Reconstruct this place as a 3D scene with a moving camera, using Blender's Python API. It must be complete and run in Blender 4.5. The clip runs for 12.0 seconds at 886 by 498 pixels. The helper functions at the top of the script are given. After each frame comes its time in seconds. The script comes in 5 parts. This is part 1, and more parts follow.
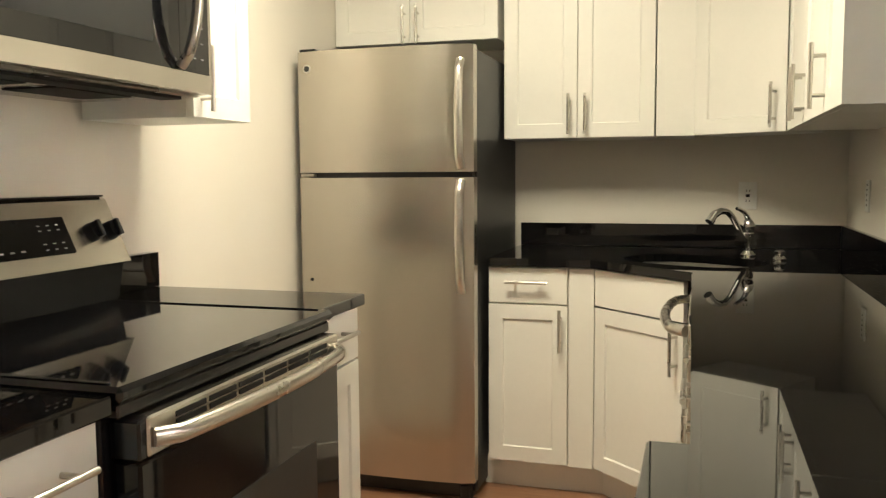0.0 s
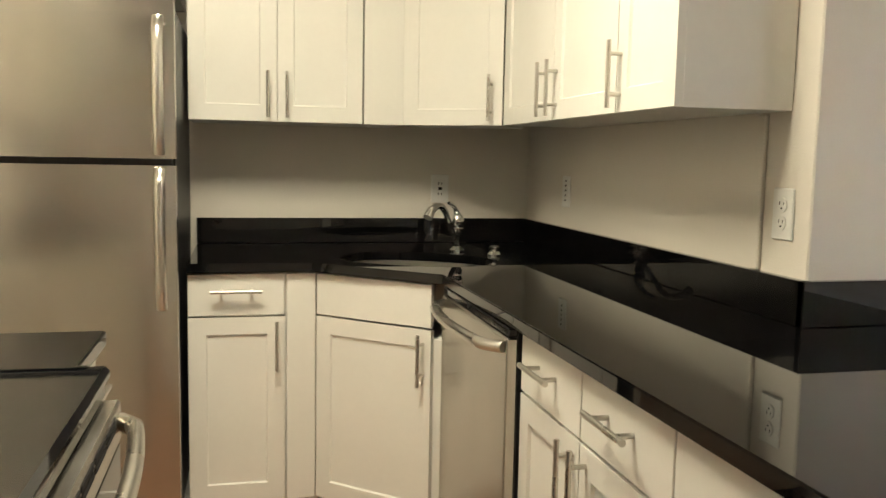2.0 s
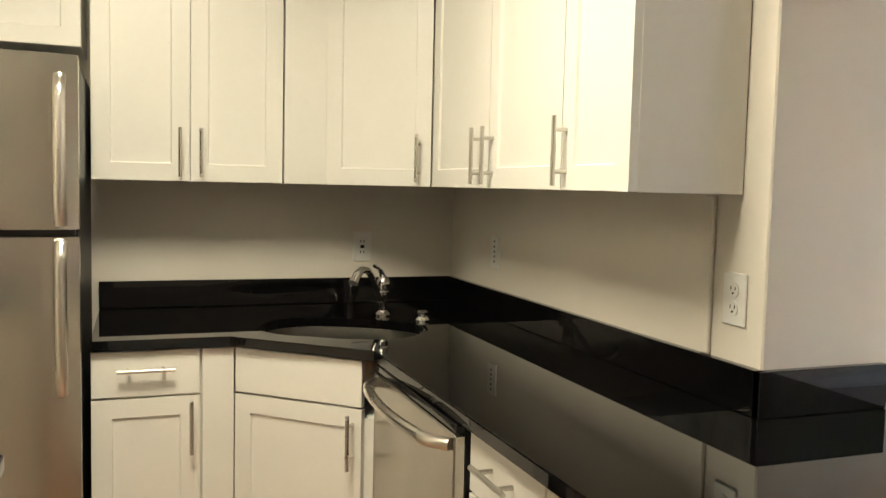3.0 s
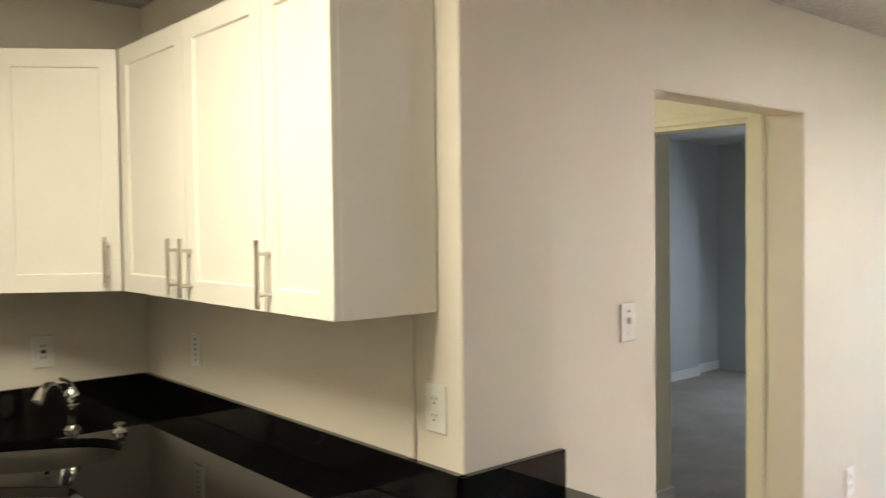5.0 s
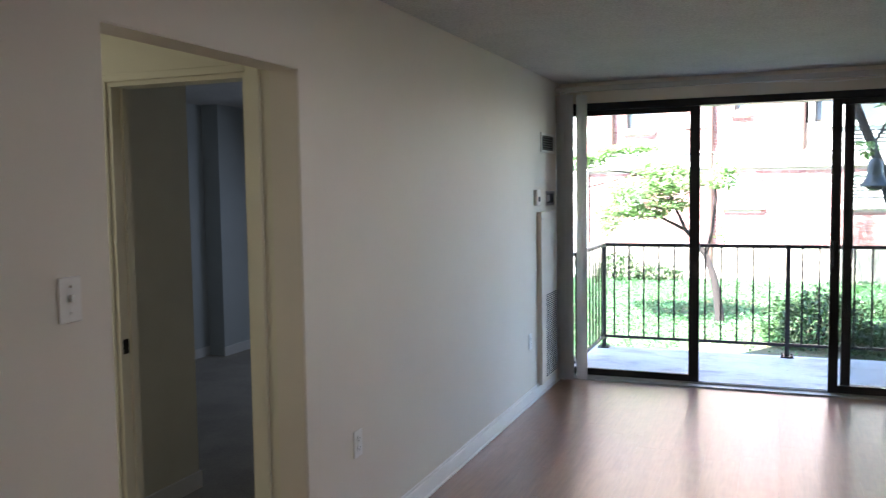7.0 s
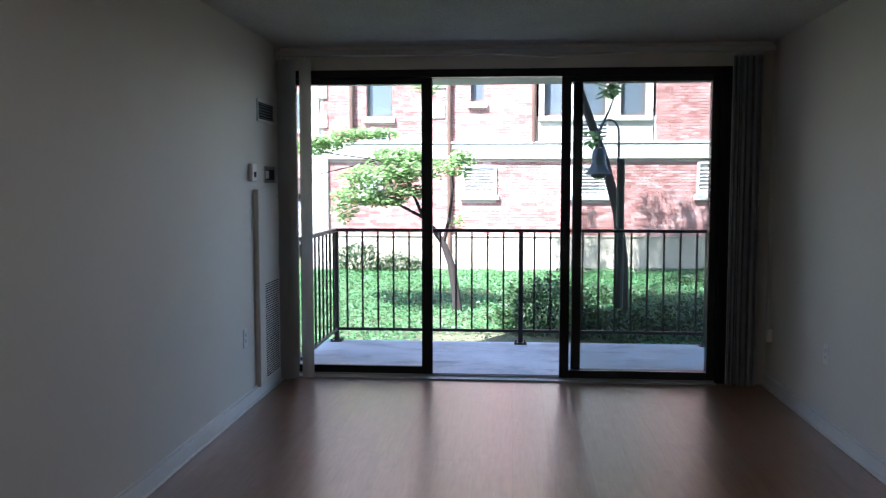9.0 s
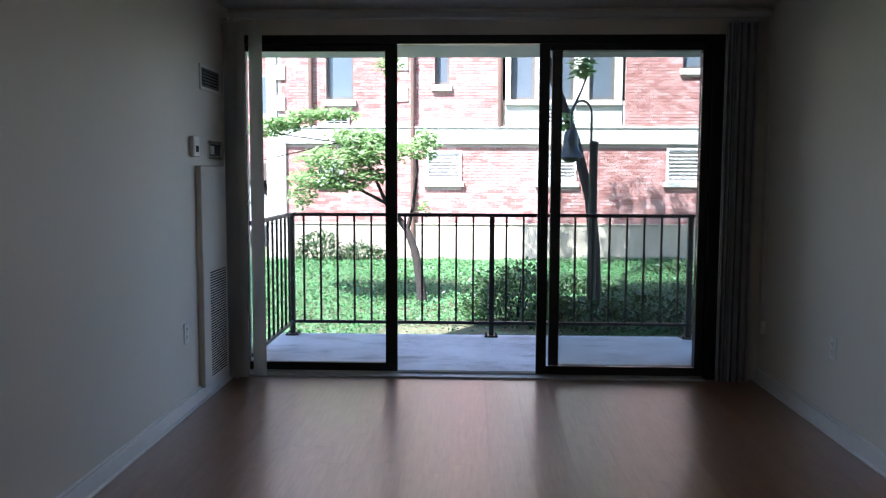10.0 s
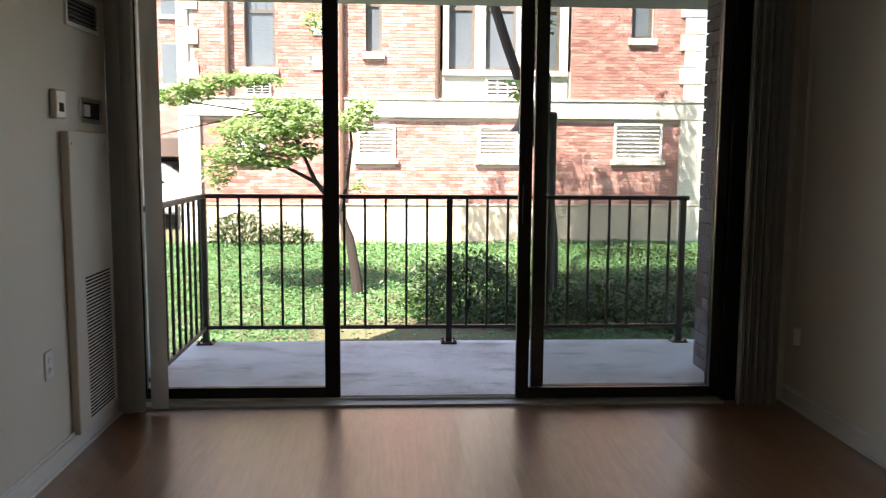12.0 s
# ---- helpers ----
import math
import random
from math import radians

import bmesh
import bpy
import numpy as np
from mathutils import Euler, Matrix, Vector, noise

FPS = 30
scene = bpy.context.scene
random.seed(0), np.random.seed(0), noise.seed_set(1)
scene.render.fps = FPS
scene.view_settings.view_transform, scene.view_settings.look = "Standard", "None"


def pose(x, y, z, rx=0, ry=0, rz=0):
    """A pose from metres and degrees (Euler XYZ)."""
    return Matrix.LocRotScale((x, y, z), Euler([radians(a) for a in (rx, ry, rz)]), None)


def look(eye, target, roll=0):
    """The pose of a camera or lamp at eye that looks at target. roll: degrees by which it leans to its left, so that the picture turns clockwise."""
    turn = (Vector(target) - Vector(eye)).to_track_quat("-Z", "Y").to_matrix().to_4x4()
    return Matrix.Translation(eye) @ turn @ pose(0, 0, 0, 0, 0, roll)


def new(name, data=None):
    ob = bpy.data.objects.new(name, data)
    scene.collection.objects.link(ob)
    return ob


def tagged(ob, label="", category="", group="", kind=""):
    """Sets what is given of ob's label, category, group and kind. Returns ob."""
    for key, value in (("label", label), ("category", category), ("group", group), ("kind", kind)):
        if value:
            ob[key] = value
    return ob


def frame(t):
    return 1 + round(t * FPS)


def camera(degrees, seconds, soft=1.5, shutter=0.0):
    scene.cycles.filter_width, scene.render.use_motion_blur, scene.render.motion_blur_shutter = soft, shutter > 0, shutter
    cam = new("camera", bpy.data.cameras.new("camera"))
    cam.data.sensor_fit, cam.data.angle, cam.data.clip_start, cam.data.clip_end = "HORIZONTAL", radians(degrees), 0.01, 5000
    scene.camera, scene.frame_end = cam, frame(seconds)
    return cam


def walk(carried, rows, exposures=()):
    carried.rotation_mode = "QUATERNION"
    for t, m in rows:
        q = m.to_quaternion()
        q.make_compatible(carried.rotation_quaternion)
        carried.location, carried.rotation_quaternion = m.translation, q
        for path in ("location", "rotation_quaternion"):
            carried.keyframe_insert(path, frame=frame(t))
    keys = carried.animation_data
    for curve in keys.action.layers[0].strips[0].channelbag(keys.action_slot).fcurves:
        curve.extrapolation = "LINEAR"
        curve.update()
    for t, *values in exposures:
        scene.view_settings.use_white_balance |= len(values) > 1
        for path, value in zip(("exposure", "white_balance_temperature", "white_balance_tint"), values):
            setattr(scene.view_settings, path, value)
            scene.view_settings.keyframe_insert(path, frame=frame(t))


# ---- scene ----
cam = camera(55.6, 12.0, soft=1.2, shutter=0.3)
PATH = [
    (0, (0.228, 0.281, 1.231), (-0.356, 2.186, 1.055), -0.4),
    (0.5, (0.039, 0.382, 1.221), (-0.331, 2.339, 1.033), 0.1),
    (1, (-0.116, 0.498, 1.228), (-0.235, 2.483, 1.022), 0.3),
    (1.5, (-0.269, 0.575, 1.235), (-0.077, 2.554, 1.017), 0.2),
    (2, (-0.367, 0.651, 1.258), (0.093, 2.586, 1.044), 1.1),
    (2.5, (-0.384, 0.773, 1.309), (0.206, 2.674, 1.122), 1.9),
    (2.7, (-0.396, 0.806, 1.334), (0.233, 2.696, 1.164), 1.9),
    (4.3, (-0.483, 0.821, 1.553), (0.512, 2.554, 1.472), -1.5),
    (4.5, (-0.475, 0.829, 1.56), (0.594, 2.518, 1.494), -0.9),
    (5, (-0.459, 0.804, 1.583), (0.848, 2.317, 1.519), -0.7),
    (5.5, (-0.384, 0.776, 1.582), (1.133, 2.077, 1.506), -1.0),
    (6, (-0.283, 0.751, 1.577), (1.382, 1.854, 1.462), -1.1),
    (6.5, (-0.142, 0.743, 1.55), (1.635, 1.65, 1.404), -1.2),
    (7, (0.008, 0.712, 1.538), (1.862, 1.448, 1.397), -0.8),
    (7.5, (0.151, 0.681, 1.513), (2.056, 1.274, 1.375), -0.6),
    (7.7, (0.205, 0.684, 1.491), (2.13, 1.208, 1.353), -0.8),
    (9.3, (0.856, 0.697, 1.387), (2.846, 0.813, 1.226), 0.3),
    (9.5, (0.957, 0.704, 1.373), (2.948, 0.801, 1.208), 0.4),
    (10, (1.244, 0.764, 1.326), (3.235, 0.834, 1.147), 0.2),
    (10.5, (1.503, 0.818, 1.312), (3.493, 0.849, 1.113), 0.3),
    (11, (1.796, 0.851, 1.297), (3.786, 0.845, 1.093), 0.8),
    (11.5, (2.095, 0.92, 1.283), (4.082, 0.869, 1.068), 0.7),
    (12, (2.435, 0.968, 1.29), (4.418, 0.856, 1.061), 0.4),
]

# brightness and tint of the picture along the walk
EXPOSURES = [(0.0, 6.07, 6300, 10), (2.7, 6.02, 6300, 10), (4.3, 5.95, 6400, 10), (5.0, 6.0, 6350, 10), (5.5, 5.74, 6300, 11), (6.0, 5.42, 6200, 11), (6.5, 4.95, 6000, 12), (7.5, 3.7, 5500, 15),
             (9.5, 2.86, 5400, 15), (10.5, 2.74, 5550, 16), (11.5, 2.77, 5950, 17), (12.0, 2.75, 7200, 18)]
walk(cam, [(t, look(eye, target, roll)) for t, eye, target, roll in PATH], EXPOSURES)

# ---- light ----
SUN_ELEVATION, SUN_FROM = radians(55), Vector((-0.80, 0.60, 0)).normalized()
world = bpy.data.worlds.new("sky")
scene.world = world
world.use_nodes = True
wn = world.node_tree.nodes
sky = wn.new("ShaderNodeTexSky")
sky.sky_type, sky.sun_disc, sky.sun_elevation = "NISHITA", False, SUN_ELEVATION
sky.sun_rotation = math.atan2(SUN_FROM.x, SUN_FROM.y)
world.node_tree.links.new(sky.outputs[0], wn["Background"].inputs[0])
wn["Background"].inputs[1].default_value = 0.12


def lamp(name, kind, energy, color, m, size=0.1, size_y=None, angle=None):
    data = bpy.data.lights.new(name, kind)
    data.energy, data.color = energy, color
    if kind == "AREA":
        data.shape, data.size, data.size_y = "RECTANGLE", size, size_y or size
    elif kind == "SUN":
        data.angle = angle
    else:
        data.shadow_soft_size = size
    ob = new(name, data)
    ob.matrix_world = m
    return ob


sun_way = Vector((SUN_FROM.x * math.cos(SUN_ELEVATION), SUN_FROM.y * math.cos(SUN_ELEVATION), math.sin(SUN_ELEVATION)))
lamp("sun", "SUN", 5.0, (1.0, 0.95, 0.87), look(sun_way * 30, (0, 0, 0)), angle=radians(0.55))
lamp("kitchen_ceiling_lamp", "AREA", 0.71, (1.0, 0.90, 0.66), pose(-0.45, 2.32, 2.41), 0.6, 0.6)
# added fill with no known fixture, brightens the doorway wall and pillar
lamp("unseen_fill_lamp", "AREA", 0.41, (1.0, 0.945, 0.88), pose(2.4, 0.85, 2.345), 0.8, 0.8)
lamp("hall_lamp", "AREA", 0.38, (1.0, 0.93, 0.68), pose(1.75, 3.95, 2.33), 0.3, 0.3)
lamp("bedroom_window_light", "AREA", 0.55, (0.76, 0.86, 1.0), look((7.3, 3.8, 1.5), (4.5, 3.6, 0.0)), 1.2, 1.3)

# ---- materials ----


def nodes_of(name):
    mat = bpy.data.materials.new(name)
    mat.use_nodes = True
    t = mat.node_tree
    return mat, t, t.nodes["Principled BSDF"]


def coords(t, scale=(1, 1, 1), kind="Object"):
    tc, mp = t.nodes.new("ShaderNodeTexCoord"), t.nodes.new("ShaderNodeMapping")
    mp.inputs["Scale"].default_value = scale
    t.links.new(tc.outputs[kind], mp.inputs[0])
    return mp.outputs[0]


def noise_of(t, vec, scale, detail=4, rough=0.55):
    n = t.nodes.new("ShaderNodeTexNoise")
    n.inputs["Scale"].default_value, n.inputs["Detail"].default_value, n.inputs["Roughness"].default_value = scale, detail, rough
    t.links.new(vec, n.inputs["Vector"])
    return n.outputs["Fac"]


def ramp(t, fac, stops):
    r = t.nodes.new("ShaderNodeValToRGB")
    e = r.color_ramp.elements
    while len(e) < len(stops):
        e.new(0.5)
    for el, (p, c) in zip(e, stops):
        el.position, el.color = p, (*c, 1)
    t.links.new(fac, r.inputs[0])
    return r.outputs[0]


def mix(t, fac, a, b, how="MIX"):
    m = t.nodes.new("ShaderNodeMix")
    m.data_type, m.blend_type = "RGBA", how
    for sock, val in ((m.inputs[0], fac), (m.inputs[6], a), (m.inputs[7], b)):
        if hasattr(val, "links"):
            t.links.new(val, sock)
        else:
            sock.default_value = val if isinstance(val, (int, float)) else (*val, 1)
    return m.outputs[2]


def bump(t, p, height, strength, distance=0.01):
    b = t.nodes.new("ShaderNodeBump")
    b.inputs["Strength"].default_value, b.inputs["Distance"].default_value = strength, distance
    t.links.new(height, b.inputs["Height"])
    t.links.new(b.outputs[0], p.inputs["Normal"])


def span(t, fac, lo, hi):
    m = t.nodes.new("ShaderNodeMapRange")
    m.inputs["To Min"].default_value, m.inputs["To Max"].default_value = lo, hi
    t.links.new(fac, m.inputs["Value"])
    return m.outputs[0]


def plain(name, color, rough=0.5, metal=0.0, grain=30, vary=0.12, relief=0.05, scale=(1, 1, 1), rough_vary=0.08, coat=0.0, wear=2.5, fleck=0.6):
    """A surface with fine grain, a slow unevenness and slight relief."""
    mat, t, p = nodes_of(name)
    v = coords(t, scale)
    fine, slow = noise_of(t, v, grain), noise_of(t, v, wear, 5)
    dark, light = [c * (1 - vary) for c in color], [min(1, c * (1 + vary * 0.6)) for c in color]
    c1 = ramp(t, slow, [(0.3, dark), (0.7, light)])
    c2 = ramp(t, fine, [(0.3, [1 - vary * fleck] * 3), (0.7, [1, 1, 1])])
    t.links.new(mix(t, 1.0, c1, c2, "MULTIPLY"), p.inputs["Base Color"])
    t.links.new(span(t, slow, max(0.02, rough - rough_vary), min(1, rough + rough_vary)), p.inputs["Roughness"])
    p.inputs["Metallic"].default_value = metal
    p.inputs["Coat Weight"].default_value = coat
    if relief:
        bump(t, p, fine, relief)
    return mat


M = {}
M["cabinet"] = plain("cabinet_paint", (0.80, 0.78, 0.72), 0.34, grain=60, vary=0.03, relief=0.02, rough_vary=0.06)
M["wall"] = plain("wall_paint", (0.77, 0.72, 0.635), 0.62, grain=220, vary=0.04, relief=0.10, wear=1.2)
M["ceiling"] = plain("popcorn_ceiling", (0.72, 0.70, 0.67), 0.95, grain=95, vary=0.07, relief=1.0, fleck=4.5)
M["trim"] = plain("trim_paint", (0.80, 0.79, 0.76), 0.4, grain=50, vary=0.06, relief=0.03)
M["hall"] = plain("hall_paint", (0.76, 0.73, 0.60), 0.6, grain=200, vary=0.04, relief=0.08)
M["plate"] = plain("plate_plastic", (0.82, 0.81, 0.77), 0.3, vary=0.03, relief=0)
# near-black for dark parts, and painted in for the unlit depth of slots and openings
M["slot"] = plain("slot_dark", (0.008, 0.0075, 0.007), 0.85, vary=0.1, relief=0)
M["nickel"] = plain("brushed_nickel", (0.62, 0.59, 0.54), 0.28, 1.0, grain=400, vary=0.06, relief=0.02)
M["chrome"] = plain("chrome", (0.86, 0.86, 0.86), 0.05, 1.0, vary=0.02, relief=0, rough_vary=0.03)
M["black_plastic"] = plain("black_plastic", (0.015, 0.015, 0.016), 0.35, vary=0.15, relief=0.02)
M["black_glass"] = plain("black_ceramic_glass", (0.006, 0.006, 0.007), 0.03, vary=0.1, relief=0, rough_vary=0.02)
M["black_enamel"] = plain("black_enamel", (0.012, 0.012, 0.013), 0.15, vary=0.1, relief=0.0)
M["fridge_side"] = plain("textured_fridge_side", (0.022, 0.023, 0.024), 0.42, grain=500, vary=0.15, relief=0.15)
M["bronze"] = plain("dark_bronze_aluminium", (0.02, 0.019, 0.019), 0.38, 0.3, grain=200, vary=0.2, relief=0.02)
M["rail"] = plain("painted_iron_rail", (0.022, 0.018, 0.016), 0.45, 0.2, grain=120, vary=0.25, relief=0.1)
M["blind_rail"] = plain("blind_rail_metal", (0.55, 0.54, 0.51), 0.5, vary=0.06, relief=0.02)
M["slab_soffit"] = plain("soffit_paint", (0.62, 0.60, 0.57), 0.85, grain=60, vary=0.12, relief=0.1)
M["limestone"] = plain("limestone", (0.56, 0.53, 0.46), 0.85, grain=14, vary=0.16, relief=0.25, wear=1.0)
M["mortar"] = plain("mortar", (0.50, 0.42, 0.37), 0.95, grain=60, vary=0.2, relief=0.3)
M["plinth"] = plain("rendered_plinth", (0.47, 0.40, 0.30), 0.9, grain=10, vary=0.25, relief=0.4, wear=0.9)
M["vent_slat"] = plain("grey_vent_slat", (0.20, 0.195, 0.18), 0.6, vary=0.15, relief=0.02)
M["vent"] = plain("louver_paint", (0.66, 0.66, 0.64), 0.5, vary=0.08, relief=0.02)
M["sash"] = plain("brown_window_sash", (0.10, 0.085, 0.07), 0.5, vary=0.2, relief=0.05)
M["pipe"] = plain("rusty_brown_downpipe", (0.10, 0.055, 0.035), 0.6, vary=0.3, relief=0.2)
M["bark"] = plain("bark", (0.024, 0.017, 0.013), 0.9, grain=40, vary=0.4, relief=0.8, scale=(1, 1, 0.3))
M["lamp_metal"] = plain("lamp_dark_green_metal", (0.03, 0.035, 0.034), 0.4, 0.4, vary=0.2, relief=0.05)
M["bedroom_wall"] = plain("bedroom_paint", (0.52, 0.545, 0.54), 0.6, grain=200, vary=0.04, relief=0.08)
M["sink_steel"] = plain("sink_steel", (0.25, 0.24, 0.22), 0.3, 1.0, grain=300, vary=0.08, relief=0.02)
M["car_white"] = plain("car_paint_silver", (0.40, 0.41, 0.43), 0.15, vary=0.03, relief=0, coat=0.5)
M["tyre"] = plain("rubber", (0.02, 0.02, 0.02), 0.8, vary=0.2, relief=0.1)
M["roof_brown"] = plain("brown_roofing", (0.09, 0.06, 0.05), 0.8, vary=0.25, relief=0.3)


def granite():
    mat, t, p = nodes_of("polished_black_granite")
    v = coords(t)
    specks, clouds = noise_of(t, v, 420, 2, 0.6), noise_of(t, v, 6, 4)
    t.links.new(ramp(t, specks, [(0.64, (0.003, 0.003, 0.0033)), (0.76, (0.03, 0.029, 0.027))]), p.inputs["Base Color"])
    t.links.new(span(t, clouds, 0.012, 0.03), p.inputs["Roughness"])
    p.inputs["IOR"].default_value = 1.50
    return mat


def concrete():
    """Pale slab with dark water stains, scuffs and fine pits."""
    mat, t, p = nodes_of("balcony_concrete")
    v = coords(t)
    grit, cloud, streak, pits = noise_of(t, v, 70, 4), noise_of(t, v, 1.7, 6, 0.65), noise_of(t, coords(t, (1, 0.35, 1)), 6, 6, 0.7), noise_of(t, v, 38, 2)
    c = ramp(t, cloud, [(0.34, (0.42, 0.39, 0.38)), (0.47, (0.62, 0.59, 0.58)), (0.68, (0.76, 0.73, 0.72))])
    c = mix(t, 1.0, c, ramp(t, streak, [(0.33, (0.62, 0.60, 0.58)), (0.46, (1, 1, 1))]), "MULTIPLY")
    c = mix(t, 1.0, c, ramp(t, pits, [(0.24, (0.45, 0.42, 0.38)), (0.30, (1, 1, 1))]), "MULTIPLY")
    t.links.new(mix(t, 1.0, c, ramp(t, grit, [(0.3, (0.86,) * 3), (0.7, (1,) * 3)]), "MULTIPLY"), p.inputs["Base Color"])
    t.links.new(span(t, cloud, 0.6, 0.9), p.inputs["Roughness"])
    bump(t, p, grit, 0.15)
    return mat


def stainless(name, along):
    """Brushed steel; along: stretch of the grain on each axis."""
    mat, t, p = nodes_of(name)
    v = coords(t, along)
    fine, slow = noise_of(t, v, 260, 2), noise_of(t, coords(t, (1, 1, 0.2)), 4.0, 3)
    t.links.new(mix(t, 1.0, ramp(t, slow, [(0.3, (0.50, 0.47, 0.42)), (0.7, (0.60, 0.57, 0.52))]), ramp(t, fine, [(0.3, (0.975,) * 3), (0.7, (1,) * 3)]), "MULTIPLY"), p.inputs["Base Color"])
    p.inputs["Metallic"].default_value = 1.0
    t.links.new(span(t, fine, 0.235, 0.275), p.inputs["Roughness"])
    p.inputs["Anisotropic"].default_value = 0.5
    return mat


def laminate():
    mat, t, p = nodes_of("oak_laminate_plank")
    info = t.nodes.new("ShaderNodeObjectInfo")
    tc, add = t.nodes.new("ShaderNodeTexCoord"), t.nodes.new("ShaderNodeVectorMath")
    sc = t.nodes.new("ShaderNodeVectorMath")
    sc.operation = "SCALE"
    comb = t.nodes.new("ShaderNodeCombineXYZ")
    t.links.new(info.outputs["Random"], comb.inputs[0]), t.links.new(info.outputs["Random"], comb.inputs[1])
    t.links.new(comb.outputs[0], sc.inputs[0])
    sc.inputs["Scale"].default_value = 37.0
    t.links.new(tc.outputs["Object"], add.inputs[0]), t.links.new(sc.outputs[0], add.inputs[1])
    mp = t.nodes.new("ShaderNodeMapping")
    mp.inputs["Scale"].default_value = (1.0, 12.0, 1.0)
    t.links.new(add.outputs[0], mp.inputs[0])
    grain, broad = noise_of(t, mp.outputs[0], 5, 5, 0.6), noise_of(t, mp.outputs[0], 1.3, 4)
    base = ramp(t, grain, [(0.25, (0.245, 0.118, 0.062)), (0.5, (0.325, 0.162, 0.086)), (0.78, (0.39, 0.205, 0.113))])
    shade = ramp(t, broad, [(0.3, (0.80, 0.78, 0.76)), (0.7, (1, 1, 1))])
    tone = ramp(t, info.outputs["Random"], [(0.0, (0.96, 0.955, 0.95)), (1.0, (1.0, 1.0, 1.0))])
    t.links.new(mix(t, 1.0, mix(t, 1.0, base, shade, "MULTIPLY"), tone, "MULTIPLY"), p.inputs["Base Color"])
    t.links.new(span(t, noise_of(t, coords(t, (1, 1, 1)), 9, 5, 0.65), 0.24, 0.46), p.inputs["Roughness"])
    bump(t, p, grain, 0.06, 0.002)
    p.inputs["Specular IOR Level"].default_value = 0.9
    p.inputs["Coat Weight"].default_value, p.inputs["Coat Roughness"].default_value = 0.75, 0.30
    return mat


def brick_material(name="red_brick", tint=(1, 1, 1)):
    mat, t, p = nodes_of(name)
    geo, info = t.nodes.new("ShaderNodeNewGeometry"), t.nodes.new("ShaderNodeObjectInfo")
    add, fract = t.nodes.new("ShaderNodeMath"), t.nodes.new("ShaderNodeMath")
    fract.operation = "FRACT"
    t.links.new(geo.outputs["Random Per Island"], add.inputs[0]), t.links.new(info.outputs["Random"], add.inputs[1])
    t.links.new(add.outputs[0], fract.inputs[0])
    tone = ramp(t, fract.outputs[0], [(0.0, (0.30, 0.120, 0.102)), (0.2, (0.38, 0.185, 0.160)), (0.65, (0.45, 0.242, 0.215)), (1.0, (0.51, 0.33, 0.30))])
    v = coords(t)
    grit, stain = noise_of(t, v, 60, 4), noise_of(t, v, 0.7, 5)
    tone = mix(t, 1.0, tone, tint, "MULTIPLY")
    c = mix(t, 1.0, tone, ramp(t, grit, [(0.3, (0.75,) * 3), (0.7, (1,) * 3)]), "MULTIPLY")
    t.links.new(mix(t, 1.0, c, ramp(t, stain, [(0.32, (0.80, 0.74, 0.70)), (0.66, (1, 1, 1))]), "MULTIPLY"), p.inputs["Base Color"])
    p.inputs["Roughness"].default_value = 0.9
    bump(t, p, grit, 0.4)
    return mat


def leaf_material(name, dark, light, through_light=0.35):
    mat, t, p = nodes_of(name)
    geo = t.nodes.new("ShaderNodeNewGeometry")
    slow = noise_of(t, coords(t), 1.1, 3)
    c = mix(t, 1.0, ramp(t, geo.outputs["Random Per Island"], [(0.0, dark), (1.0, light)]), ramp(t, slow, [(0.3, (0.75, 0.8, 0.7)), (0.7, (1, 1, 1))]), "MULTIPLY")
    t.links.new(c, p.inputs["Base Color"])
    p.inputs["Roughness"].default_value = 0.45
    tr, ad = t.nodes.new("ShaderNodeBsdfTranslucent"), t.nodes.new("ShaderNodeMixShader")
    t.links.new(c, tr.inputs[0])
    ad.inputs[0].default_value = through_light
    t.links.new(p.outputs[0], ad.inputs[1]), t.links.new(tr.outputs[0], ad.inputs[2])
    t.links.new(ad.outputs[0], t.nodes["Material Output"].inputs[0])
    return mat


def vinyl():
    """Thin slat that lets some light through."""
    mat, t, p = nodes_of("translucent_vinyl")
    slow = noise_of(t, coords(t, (1, 1, 0.3)), 6, 3)
    c = ramp(t, slow, [(0.3, (0.66, 0.66, 0.65)), (0.7, (0.74, 0.74, 0.73))])
    t.links.new(c, p.inputs["Base Color"])
    p.inputs["Roughness"].default_value = 0.45
    tr, ad = t.nodes.new("ShaderNodeBsdfTranslucent"), t.nodes.new("ShaderNodeMixShader")
    t.links.new(c, tr.inputs[0])
    ad.inputs[0].default_value = 0.5
    t.links.new(p.outputs[0], ad.inputs[1]), t.links.new(tr.outputs[0], ad.inputs[2])
    t.links.new(ad.outputs[0], t.nodes["Material Output"].inputs[0])
    return mat


def pane_material(name, tint, gloss=1.0):
    mat = bpy.data.materials.new(name)
    mat.use_nodes = True
    t = mat.node_tree
    t.nodes.remove(t.nodes["Principled BSDF"])
    clear, shine, m, fr = (t.nodes.new(k) for k in ("ShaderNodeBsdfTransparent", "ShaderNodeBsdfGlossy", "ShaderNodeMixShader", "ShaderNodeFresnel"))
    clear.inputs[0].default_value = (*tint, 1)
    shine.inputs["Roughness"].default_value = 0.01
    fr.inputs[0].default_value = 1.5
    t.links.new(fr.outputs[0], m.inputs[0]), t.links.new(clear.outputs[0], m.inputs[1]), t.links.new(shine.outputs[0], m.inputs[2])
    t.links.new(m.outputs[0], t.nodes["Material Output"].inputs[0])
    return mat


